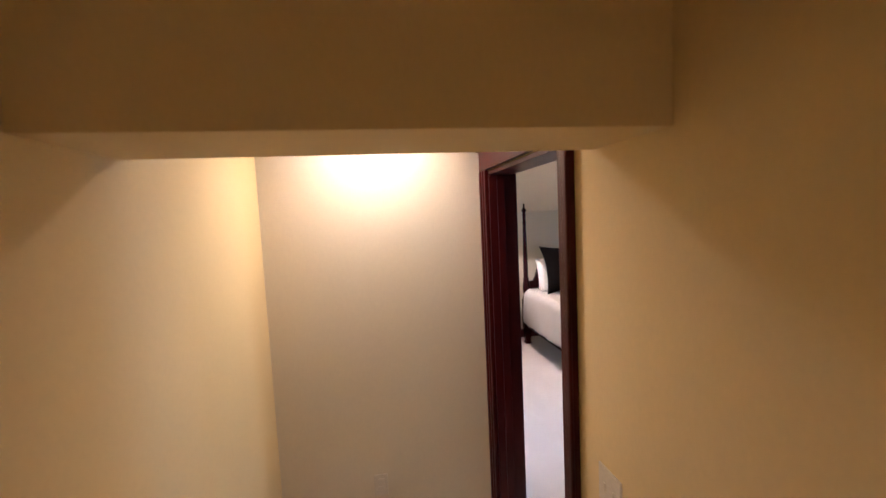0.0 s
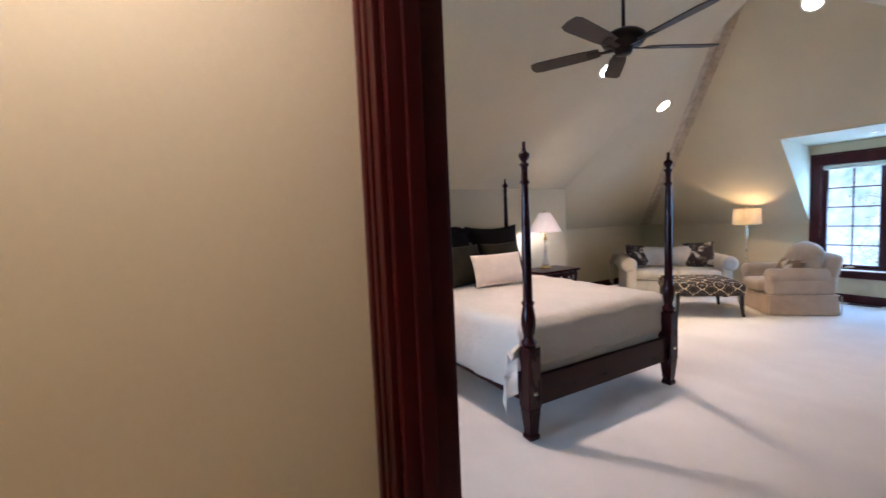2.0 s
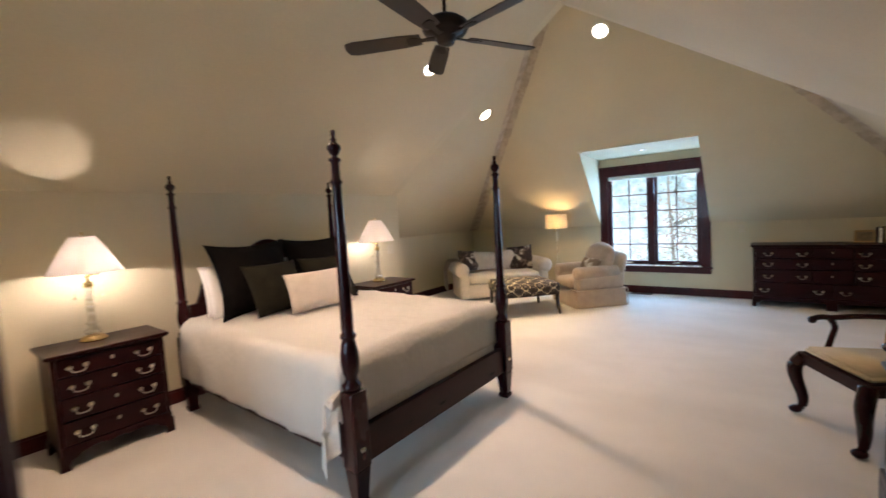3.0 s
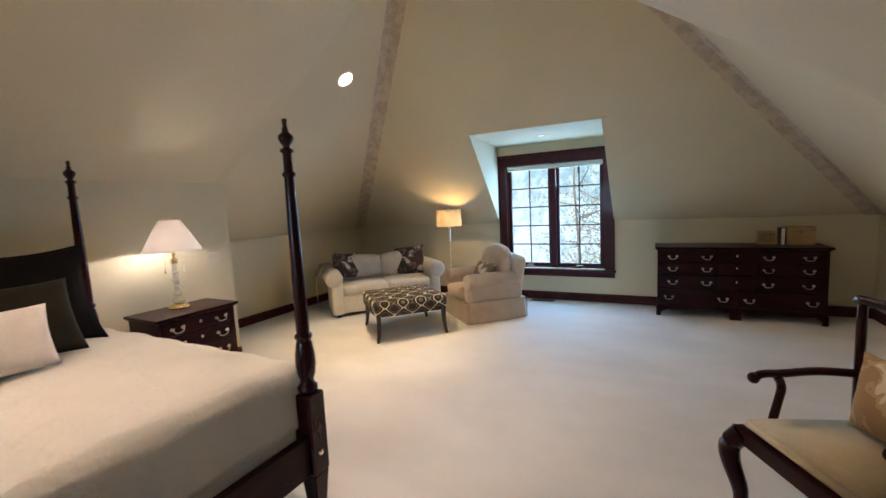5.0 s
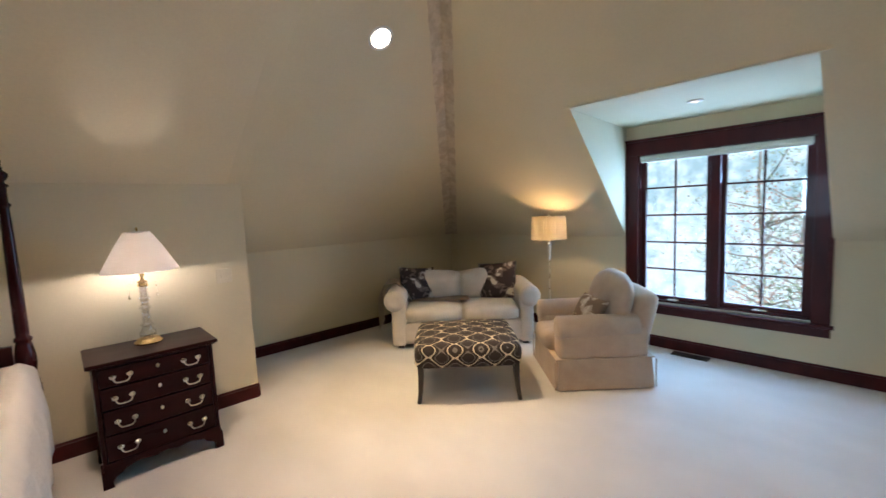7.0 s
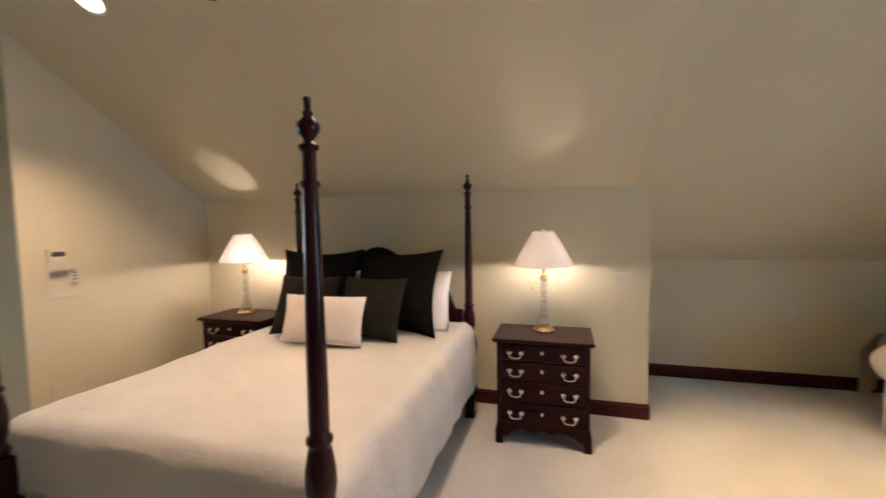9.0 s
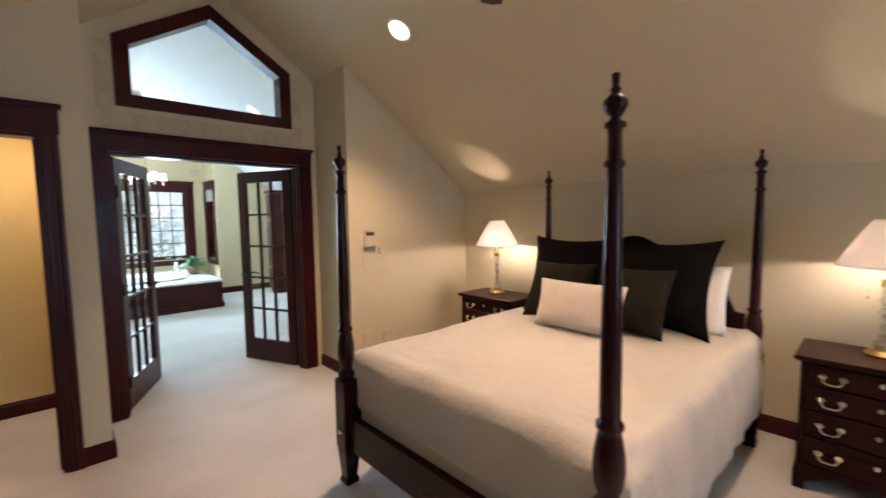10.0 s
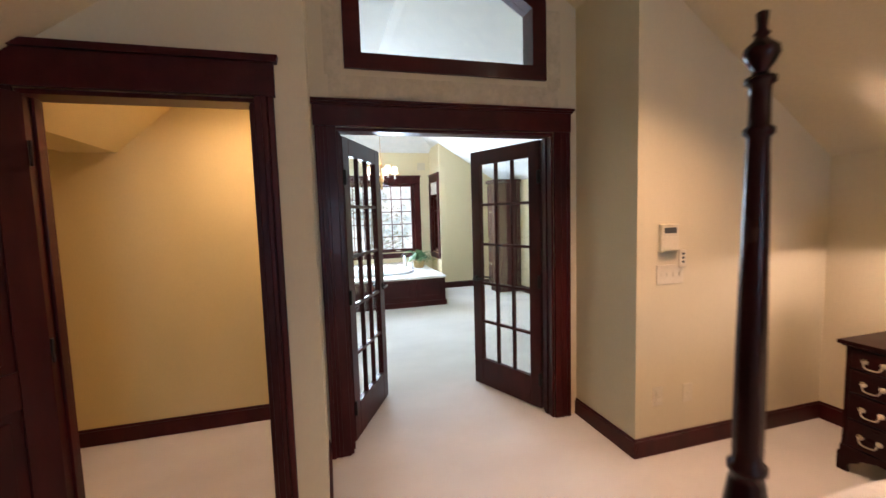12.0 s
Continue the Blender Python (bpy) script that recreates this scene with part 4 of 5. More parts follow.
def carcass(t, w, dep, z0, z1, front, mat=None, name="body"):
    """Case open to the front: sides, bottom, back; front edge at y = front."""
    bm = box(B(), (-w / 2, front, z0), (-w / 2 + 0.022, front + dep, z1), 0.003)
    box(bm, (w / 2 - 0.022, front, z0), (w / 2, front + dep, z1), 0.003)
    box(bm, (-w / 2 + 0.02, front + 0.004, z0), (w / 2 - 0.02, front + dep, z0 + 0.02))
    box(bm, (-w / 2 + 0.02, front + 0.004, z1 - 0.02), (w / 2 - 0.02, front + dep, z1))
    box(bm, (-w / 2 + 0.02, front + dep - 0.012, z0), (w / 2 - 0.02, front + dep, z1))
    return part(name, bm, mat or DARK, t)


def drawer(t, x0, x1, z0, z1, front, handles, key=True, mat=None, metal=None, bulge=0.0):
    g = 0.004
    bm = box(B(), (x0 + g, front - 0.012, z0 + g), (x1 - g, front + 0.02, z1 - g), 0.005)
    if bulge:
        bmesh.ops.subdivide_edges(bm, edges=[e for e in bm.edges if abs(e.verts[0].co.x - e.verts[1].co.x) > 0.05], cuts=9)
        for v in bm.verts:
            v.co.y -= bulge * math.sin(math.pi * (v.co.x - x0) / (x1 - x0)) ** 2
    d = part("drawer", bm, mat or DARK, t)
    for h in handles:
        off = bulge * math.sin(math.pi * (h - x0) / (x1 - x0)) ** 2 if bulge else 0
        part("handle", handle_mesh(), metal or PALEBRASS, d, "brass bail handle").matrix_local = Matrix.Translation((h, front - 0.012 - off, (z0 + z1) / 2))
    if key:
        part("escutcheon", escutcheon(), metal or PALEBRASS, d, "oval brass keyhole plate").matrix_local = Matrix.Translation(((x0 + x1) / 2, front - 0.012 - bulge, (z0 + z1) / 2 + 0.01))
    return d


def bracket_feet(t, w, dep, front, h=0.11, fw=0.10, mat=None):
    for s in (-1, 1):
        for y in (front, front + dep):
            k = 1 if y == front else -1
            pts = [(0, 0), (0.055, 0), (0.05, 0.03), (0.065, 0.06), (fw, 0.075), (fw + 0.03, h), (0, h)]
            x = s * w / 2
            bm = prism(B(), [(x - s * a, b) for a, b in pts], "y", y, y + k * 0.022)
            prism(bm, [(y + k * a * 0.9, b) for a, b in pts], "x", x - s * 0.022, x - s * 0.001)
            bmesh.ops.recalc_face_normals(bm, faces=bm.faces)
            part("foot", bm, mat or DARK, t)


def nightstand(m, label):
    t = thing("nightstand", m, label, "nightstand", "pair of bedside chests")
    w, dep, f = 0.64, 0.42, -0.21
    carcass(t, w, dep, 0.11, 0.745, f)
    bm = box(B(), (-w / 2 - 0.03, f - 0.035, 0.752), (w / 2 + 0.03, f + dep + 0.01, 0.776), 0.007)
    box(bm, (-w / 2 - 0.015, f - 0.018, 0.742), (w / 2 + 0.015, f + dep + 0.005, 0.754), 0.004)
    part("top", bm, DARK, t)
    zs = [0.155, 0.32, 0.475, 0.615, 0.738]
    for a, b in zip(zs, zs[1:]):
        drawer(t, -w / 2 + 0.022, w / 2 - 0.022, a, b, f + 0.006, (-0.185, 0.185), True, None, None, 0.011)
    part("apron", prism(B(), [(-w / 2, 0.155), (w / 2, 0.155), (w / 2, 0.10), (0.2, 0.10), (0.14, 0.118), (0.06, 0.105), (0, 0.12), (-0.06, 0.105), (-0.14, 0.118), (-0.2, 0.10), (-w / 2, 0.10)], "y", f - 0.012, f + 0.012), DARK, t)
    bracket_feet(t, w + 0.024, dep + 0.012, f - 0.012)
    return t


ns = nightstand(pose(4.12, 4.22, 0), "dark cherry four drawer nightstand with brass bail handles")
tagged(copy_thing(ns, pose(1.38, 4.30, 0)), "dark cherry four drawer nightstand in the corner beside the bed")


def table_lamp(m, label, energy, bx, by):
    t = thing("table_lamp", m, label, "table lamp", "bedside lamps")
    bm = lathe(B(), [(0.075, 0), (0.082, 0.004), (0.082, 0.014), (0.07, 0.02), (0.066, 0.03), (0.056, 0.036), (0.03, 0.042)], 28)
    part("base", bm, BRASS, t, "polished brass foot")
    bm = lathe(B(), [(0.028, 0.042), (0.048, 0.05), (0.050, 0.075), (0.030, 0.10), (0.024, 0.115), (0.030, 0.12), (0.040, 0.124), (0.040, 0.130), (0.026, 0.134), (0.023, 0.19), (0.023, 0.235), (0.038, 0.24), (0.038, 0.247), (0.024, 0.25), (0.024, 0.30), (0.036, 0.305), (0.036, 0.312), (0.024, 0.316), (0.026, 0.385), (0.02, 0.39)], 24)
    part("stem", bm, CRYSTAL, t, "cut crystal column")
    bm = lathe(B(), [(0.018, 0.385), (0.030, 0.39), (0.033, 0.40), (0.022, 0.408), (0.030, 0.416), (0.030, 0.424), (0.012, 0.43), (0.010, 0.455), (0.016, 0.46), (0.016, 0.475), (0.004, 0.478)], 18)
    part("socket", bm, BRASS, t, "brass socket")
    bm = tube(B(), curve_pts([(0, 0.012, 0.5), (0, 0.085, 0.56), (0, 0.055, 0.70), (0, 0, 0.765)], 5), 0.002, 5)
    tube(bm, curve_pts([(0, -0.012, 0.5), (0, -0.085, 0.56), (0, -0.055, 0.70), (0, 0, 0.765)], 5), 0.002, 5)
    lathe(bm, [(0.004, 0.762), (0.008, 0.77), (0.004, 0.785)], 10)
    part("harp", bm, BRASS, t)
    for s in (-1, 1):
        bm = tube(B(), [(s * 0.03, 0, 0.42), (s * 0.075, 0, 0.415), (s * 0.078, 0, 0.33)], 0.0012, 5)
        lathe(bm, [(0.001, 0), (0.008, 0.008), (0.004, 0.02), (0.001, 0.022)], 8, (s * 0.078, 0, 0.308))
        part("pull_chain", bm, PALEBRASS, t, "thin chain with a drop")
    bm = B()
    rings = []
    seg = 96
    for k, (r, z) in enumerate(((0.216, 0.495), (0.211, 0.505), (0.172, 0.58), (0.129, 0.66), (0.077, 0.745), (0.067, 0.757))):
        rings.append([bm.verts.new(((r + (0.004 if i % 2 else -0.002)) * math.cos(2 * math.pi * i / seg), (r + (0.004 if i % 2 else -0.002)) * math.sin(2 * math.pi * i / seg), z)) for i in range(seg)])
    for p, q in zip(rings, rings[1:]):
        for i in range(seg):
            j = (i + 1) % seg
            bm.faces.new((p[i], p[j], q[j], q[i])).smooth = True
    bmesh.ops.solidify(bm, geom=bm.faces[:], thickness=0.0012)
    part("shade", bm, SHADE, t, "cream pleated silk shade")
    bm = tube(B(), [(0, 0, 0.468), (bx * 0.5, by * 0.5, 0.476), (bx, by, 0.480)], 0.007, 8)
    lathe(bm, [(0.014, 0.470), (0.017, 0.474), (0.017, 0.496), (0.010, 0.498)], 12, (bx, by, 0))
    part("lamp_holder", bm, BRASS, t, "brass side socket")
    bm = lathe(B(), [(0.012, 0.495), (0.026, 0.515), (0.026, 0.54), (0.008, 0.565)], 14, (bx, by, 0))
    b = part("bulb", bm, BULB, t, "lit bulb")
    b.visible_shadow = False
    bulb("bedside_lamp_light", energy, m @ Vector((bx, by, 0.515)), 0.014, (1.0, 0.82, 0.71))
    return t


table_lamp(pose(4.12, 4.27, 0.778), "lit crystal and brass lamp with pleated shade on the nightstand", 9.5, 0.0, 0.075)
table_lamp(pose(1.345, 4.33, 0.778), "lit crystal and brass lamp with pleated shade in the corner", 12.5, 0.056, 0.0)

# ---- long dresser ----
dr = thing("dresser", pose(8.145, -0.225, 0, 0, 0, -90), "long dark cherry dresser with brass bail handles", "dresser")
w, dep, f = 1.66, 0.46, -0.225
carcass(dr, w, dep, 0.10, 0.84, f)
part("top", box(box(B(), (-w / 2 - 0.03, f - 0.04, 0.853), (w / 2 + 0.03, f + dep + 0.01, 0.880), 0.008), (-w / 2 - 0.012, f - 0.02, 0.84), (w / 2 + 0.012, f + dep, 0.856), 0.004), DARK, dr)
zs = [0.15, 0.36, 0.54, 0.695, 0.836]
for r, (a, b) in enumerate(zip(zs, zs[1:])):
    if r == 0:
        drawer(dr, -w / 2 + 0.022, 0, a, b, f + 0.006, (-0.70, -0.13), False)
        drawer(dr, 0, w / 2 - 0.022, a, b, f + 0.006, (0.13, 0.70), False)
    else:
        drawer(dr, -w / 2 + 0.022, -0.20, a, b, f + 0.006, (-0.66, -0.30), False)
        drawer(dr, -0.20, 0.20, a, b, f + 0.006, (), True)
        drawer(dr, 0.20, w / 2 - 0.022, a, b, f + 0.006, (0.30, 0.66), False)
part("apron", prism(B(), [(-w / 2, 0.15), (w / 2, 0.15), (w / 2, 0.09), (0.5, 0.09), (0.3, 0.115), (0.12, 0.09), (0.06, 0.09), (0.06, 0), (-0.06, 0), (-0.06, 0.09), (-0.12, 0.09), (-0.3, 0.115), (-0.5, 0.09), (-w / 2, 0.09)], "y", f - 0.012, f + 0.012), DARK, dr)
bracket_feet(dr, w + 0.024, dep + 0.012, f - 0.012)
fr = thing("picture_frame", pose(8.24, -0.56, 0.880, 0, 0, -90), "small gilt picture frame leaning on the dresser", "picture frame")
bm = B()
for a, b in (((-0.10, -0.008, 0), (0.10, 0.008, 0.022)), ((-0.10, -0.008, 0.138), (0.10, 0.008, 0.16)), ((-0.10, -0.008, 0.022), (-0.078, 0.008, 0.138)), ((0.078, -0.008, 0.022), (0.10, 0.008, 0.138))):
    box(bm, a, b, 0.003)
part("frame", bm, GILT, fr)
part("picture", box(B(), (-0.078, -0.002, 0.022), (0.078, 0.004, 0.138)), surface("old_print", (0.30, 0.24, 0.15), (0.20, 0.15, 0.09), 0.6, scale=(20, 20, 20)), fr)
bx = thing("wooden_box", pose(8.24, -0.86, 0.880, 0, 0, -90), "honey brown wooden box on the dresser", "box")
part("body", box(B(), (-0.13, -0.07, 0), (0.13, 0.07, 0.15), 0.004), GILT, bx)
part("lid", box(B(), (-0.135, -0.075, 0.152), (0.135, 0.075, 0.205), 0.008), GILT, bx)
part("clasp", box(B(), (-0.012, -0.08, 0.135), (0.012, -0.072, 0.165), 0.002), BRASS, bx, "small brass clasp")
bk = thing("standing_book", pose(8.22, -0.69, 0.880, 0, 0, -90), "dark bound book standing between frame and box", "book")
part("cover", box(B(), (-0.02, -0.08, 0), (0.02, 0.08, 0.2), 0.004), EBONY, bk)
part("pages", box(B(), (-0.016, -0.083, 0.006), (0.016, 0.07, 0.194)), LINEN, bk)

# ---- tall chest ----
CHEST = surface("black_cherry_polish", (0.016, 0.010, 0.010), (0.028, 0.016, 0.015), 0.3, scale=(3, 9, 9), fine=(14, 80, 80), bump=0.06, depth=0.001, coat=0.15)
ch = thing("tall_chest", pose(2.86, -0.22, 0, 0, 0, 180), "tall black cherry chest on chest with brass handles", "chest of drawers")
wl, wu, f = 1.04, 0.96, -0.23
carcass(ch, wl, 0.46, 0.13, 0.70, f, CHEST, "lower_case")
carcass(ch, wu, 0.42, 0.72, 1.50, f + 0.035, CHEST, "upper_case")
bm = box(B(), (-wl / 2 - 0.018, f - 0.022, 0.69), (wl / 2 + 0.018, f + 0.47, 0.712), 0.006)
box(bm, (-wl / 2 - 0.006, f - 0.008, 0.71), (wl / 2 + 0.006, f + 0.465, 0.728), 0.006)
part("waist_moulding", bm, CHEST, ch)
bm = box(B(), (-wu / 2 - 0.012, f + 0.02, 1.495), (wu / 2 + 0.012, f + 0.455, 1.515), 0.005)
box(bm, (-wu / 2 - 0.035, f - 0.005, 1.513), (wu / 2 + 0.035, f + 0.46, 1.545), 0.008)
part("cornice", bm, CHEST, ch)
for a, b in ((0.18, 0.435), (0.44, 0.69)):
    drawer(ch, -wl / 2 + 0.022, wl / 2 - 0.022, a, b, f + 0.004, (-0.30, 0.30), True, CHEST)
for a, b in ((0.735, 0.955), (0.96, 1.165), (1.17, 1.35)):
    drawer(ch, -wu / 2 + 0.022, wu / 2 - 0.022, a, b, f + 0.04, (-0.28, 0.28), True, CHEST)
thirds = [-wu / 2 + 0.022, -0.16, 0.16, wu / 2 - 0.022]
for a, b in zip(thirds, thirds[1:]):
    drawer(ch, a, b, 1.355, 1.49, f + 0.04, ((a + b) / 2,), False, CHEST)
part("base_moulding", box(B(), (-wl / 2 - 0.018, f - 0.02, 0.12), (wl / 2 + 0.018, f + 0.47, 0.178), 0.008), CHEST, ch)
bracket_feet(ch, wl + 0.036, 0.49, f - 0.02, 0.12, 0.13, CHEST)
orb = thing("wire_orb", pose(3.10, -0.27, 1.545), "dark bronze openwork polyhedron ornament on the chest", "ornament")
bm0 = B()
bmesh.ops.create_icosphere(bm0, subdivisions=1, radius=0.125)
bmesh.ops.rotate(bm0, verts=bm0.verts, matrix=Euler((0.4, 0.3, 0.2)).to_matrix())
lo = min(v.co.z for v in bm0.verts)
for e in [e for i, e in enumerate(bm0.edges) if i % 5 != 4]:
    a, b = e.verts[0].co - Vector((0, 0, lo - 0.004)), e.verts[1].co - Vector((0, 0, lo - 0.004))
    part("rod", tube(B(), [a, b], 0.0038, 6), DARKMETAL, orb)
bm0.free()

# ---- open armchair ----
ac = thing("open_armchair", pose(4.21, -0.095, 0, 0, 0, 207) @ Matrix.Scale(1.02, 4), "dark mahogany open armchair with tan drop-in seat", "armchair")
for s in (-1, 1):
    pts = curve_pts([(s * 0.27, -0.25, 0.40), (s * 0.30, -0.285, 0.33), (s * 0.295, -0.285, 0.25), (s * 0.265, -0.26, 0.13), (s * 0.262, -0.262, 0.06), (s * 0.275, -0.285, 0.03)], 5)
    n_ = len(pts)
    bm = tube(B(), pts, 0.02, 10, [0.047 - 0.010 * k / n_ if k < n_ * 0.3 else max(0.021, 0.044 - 0.038 * (k / n_ - 0.3)) for k in range(n_)])
    bmesh.ops.create_uvsphere(bm, u_segments=12, v_segments=8, radius=0.034, matrix=Matrix.Translation((s * 0.278, -0.292, 0.026)) @ Matrix.Diagonal((1.0, 1.25, 0.76, 1)))
    part("leg", bm, POST, ac, "cabriole front leg with ball foot")
    part("leg", tube(B(), curve_pts([(s * 0.22, 0.22, 0.42), (s * 0.225, 0.23, 0.2), (s * 0.235, 0.262, 0.012)], 5), 0.02, 8), POST, ac)
    part("back_post", tube(B(), curve_pts([(s * 0.22, 0.22, 0.40), (s * 0.235, 0.235, 0.62), (s * 0.25, 0.25, 0.85), (s * 0.265, 0.265, 0.98)], 5), 0.019, 8), POST, ac)
    bm = tube(B(), curve_pts([(s * 0.235, 0.24, 0.675), (s * 0.29, 0.10, 0.67), (s * 0.305, -0.05, 0.66), (s * 0.30, -0.14, 0.665), (s * 0.30, -0.185, 0.65)], 6), 0.019, 10)
    bmesh.ops.create_uvsphere(bm, u_segments=10, v_segments=8, radius=0.026, matrix=Matrix.Translation((s * 0.30, -0.185, 0.648)))
    part("arm", bm, POST, ac)
    part("arm_support", tube(B(), curve_pts([(s * 0.302, -0.08, 0.66), (s * 0.318, -0.04, 0.59), (s * 0.30, -0.07, 0.52), (s * 0.272, -0.12, 0.42)], 6), 0.019, 10), POST, ac)
bm = prism(B(), [(-0.30, -0.27), (0.30, -0.27), (0.24, 0.24), (-0.24, 0.24)], "z", 0.352, 0.43)
bmesh.ops.bevel(bm, geom=bm.edges[:], offset=0.006, segments=2, affect="EDGES")
part("seat_frame", bm, DARK, ac)
bm = prism(B(), [(-0.28, -0.25), (0.28, -0.25), (0.22, 0.22), (-0.22, 0.22)], "z", 0.42, 0.475)
bmesh.ops.bevel(bm, geom=bm.edges[:], offset=0.02, segments=4, affect="EDGES")
for fc in bm.faces:
    fc.smooth = True
part("seat", bm, SEATCLOTH, ac, "tan drop-in seat")
part("crest_rail", tube(B(), curve_pts([(-0.29, 0.268, 1.0), (-0.15, 0.272, 1.0), (0, 0.276, 1.02), (0.15, 0.272, 1.0), (0.29, 0.268, 1.0)], 6), 0.022, 10), POST, ac)
bm = B()
for x0_, x1_ in ((-0.05, -0.10), (0.05, 0.10), (0, 0)):
    tube(bm, curve_pts([(x0_, 0.225, 0.43), (x0_ * 0.6, 0.245, 0.6), (x1_, 0.258, 0.82), (x1_ * 0.8, 0.272, 1.0)], 6), 0.014, 8)
part("splat", bm, POST, ac, "pierced back splat")
pillow("chair_pillow", 0.40, 0.34, 0.13, pose(4.25, -0.225, 0.487, -10, 0, 207), floral_material("tan_floral", (0.32, 0.19, 0.08), (0.42, 0.28, 0.14), (0.62, 0.52, 0.36)), "tan floral pillow on the open armchair", "chair pillow", 0.07, 0, 21)

# ---- loveseat ----
so = thing("loveseat", pose(7.33, 4.45, 0, 0, 0, -43), "ivory rolled arm loveseat set across the corner", "sofa")
L, D = 1.72, 0.86
part("base", soft_box(B(), (-L / 2 + 0.06, -D / 2 + 0.02, 0.05), (L / 2 - 0.06, D / 2 - 0.05, 0.30), 0.03, 0.01), SOFA, so)
for s in (-1, 0, 1):
    for y in (-D / 2 + 0.09, D / 2 - 0.12):
        if s:
            part("foot", box(B(), (s * (L / 2 - 0.13) - 0.035, y - 0.035, 0), (s * (L / 2 - 0.13) + 0.035, y + 0.035, 0.06), 0.005), EBONY, so)
for s in (-1, 1):
    bm = soft_box(B(), (s * (L / 2 - 0.20), -D / 2 + 0.01, 0.03), (s * (L / 2 - 0.04), D / 2 - 0.06, 0.58), 0.04, 0.012)
    prof = [(0.06, -0.01), (0.115, 0.0), (0.125, 0.02), (0.128, 0.40), (0.125, 0.74), (0.115, 0.77), (0.05, 0.785)]
    roll = lathe(B(), prof, 24)
    bmesh.ops.rotate(roll, verts=roll.verts, matrix=Matrix.Rotation(radians(-90), 3, "X"))
    bmesh.ops.translate(roll, verts=roll.verts, vec=(s * (L / 2 - 0.085), -D / 2, 0.565))
    me_ = bpy.data.meshes.new("roll")
    roll.to_mesh(me_)
    roll.free()
    bm.from_mesh(me_)
    bpy.data.meshes.remove(me_)
    part("arm", bm, SOFA, so, "ivory scrolled arm")
bm = soft_box(B(), (-L / 2 + 0.16, D / 2 - 0.24, 0.20), (L / 2 - 0.16, D / 2 - 0.04, 0.76), 0.06, 0.02)
part("backrest", bm, SOFA, so)
for s in (-1, 1):
    part("seat_cushion", soft_box(B(), (s * 0.005, -D / 2 + 0.005, 0.305), (s * (L / 2 - 0.205), D / 2 - 0.25, 0.455), 0.05, 0.025), SOFA, so)
    part("back_cushion", soft_box(B(), (s * 0.006, D / 2 - 0.36, 0.46), (s * (L / 2 - 0.21), D / 2 - 0.22, 0.80), 0.06, 0.035), SOFA, so)
SO = pose(7.33, 4.45, 0, 0, 0, -43)
pillow("floral_pillow", 0.48, 0.46, 0.17, SO @ pose(-0.52, -0.02, 0.455, -22, 6, 24), FLORAL, "dark floral print pillow on the loveseat", "floral pillows", 0.08, 0, 31)
pillow("floral_pillow", 0.50, 0.48, 0.17, SO @ pose(0.46, -0.02, 0.455, -22, -4, -16), FLORAL, "dark floral print pillow leaning on the loveseat arm", "floral pillows", 0.08, 0, 33)
bm = B()
NU, NV = 26, 40
g2 = []
for i in range(NU + 1):
    u = i / NU
    rw = []
    for j in range(NV + 1):
        v = j / NV
        path = [(-0.98, 0.16), (-0.985, 0.55), (-0.90, 0.70), (-0.77, 0.715), (-0.665, 0.60), (-0.60, 0.485), (-0.36, 0.488), (-0.05, 0.486), (0.10, 0.484)]
        q = v * (len(path) - 1)
        k = min(int(q), len(path) - 2)
        fx = q - k
        x, z = path[k][0] * (1 - fx) + path[k + 1][0] * fx, path[k][1] * (1 - fx) + path[k + 1][1] * fx
        y = -0.20 + 0.44 * u + (0.10 * (0.5 - u) if v > 0.55 else 0.05 * v)
        wv = 0.016 * math.sin(u * 19 + 4 * v) + 0.01 * noise.noise((u * 5, v * 7, 1))
        rw.append(bm.verts.new((x - (0.02 if v < 0.3 else 0), y + 0.02 * noise.noise((v * 6, u, 5)), z + abs(wv) + 0.006)))
    g2.append(rw)
for i in range(NU):
    for j in range(NV):
        bm.faces.new((g2[i][j], g2[i + 1][j], g2[i + 1][j + 1], g2[i][j + 1])).smooth = True
bmesh.ops.solidify(bm, geom=bm.faces[:], thickness=0.008)
single("throw_blanket", bm, THROW, SO, "taupe knitted throw draped over the loveseat arm", "blanket")

# ---- ottoman ----
ot = thing("ottoman", pose(6.38, 3.465, 0, 0, 0, -43), "square bench ottoman in black and ivory ogee velvet", "ottoman")
part("seat", soft_box(B(), (-0.44, -0.43, 0.29), (0.44, 0.43, 0.47), 0.045, 0.03), OGEE, ot, "black and ivory ogee patterned top")
for sx_ in (-1, 1):
    for sy in (-1, 1):
        bm = B()
        rings = []
        for z, r, o in ((0.31, 0.026, 0.0), (0.20, 0.023, 0.002), (0.09, 0.019, 0.010), (0.0, 0.017, 0.024)):
            cx, cy = sx_ * (0.395 + o), sy * (0.385 + o)
            rings.append([bm.verts.new((cx + a * r, cy + b * r, z)) for a, b in ((-1, -1), (1, -1), (1, 1), (-1, 1))])
        for p, q in zip(rings, rings[1:]):
            for k in range(4):
                bm.faces.new((p[k], p[(k + 1) % 4], q[(k + 1) % 4], q[k]))
        bm.faces.new(rings[0]), bm.faces.new(rings[-1][::-1])
        bmesh.ops.bevel(bm, geom=[e for e in bm.edges if abs(e.verts[0].co.z - e.verts[1].co.z) > 0.05], offset=0.004, segments=2, affect="EDGES")
        bmesh.ops.recalc_face_normals(bm, faces=bm.faces[:])
        part("leg", bm, EBONY, ot, "black tapered leg")

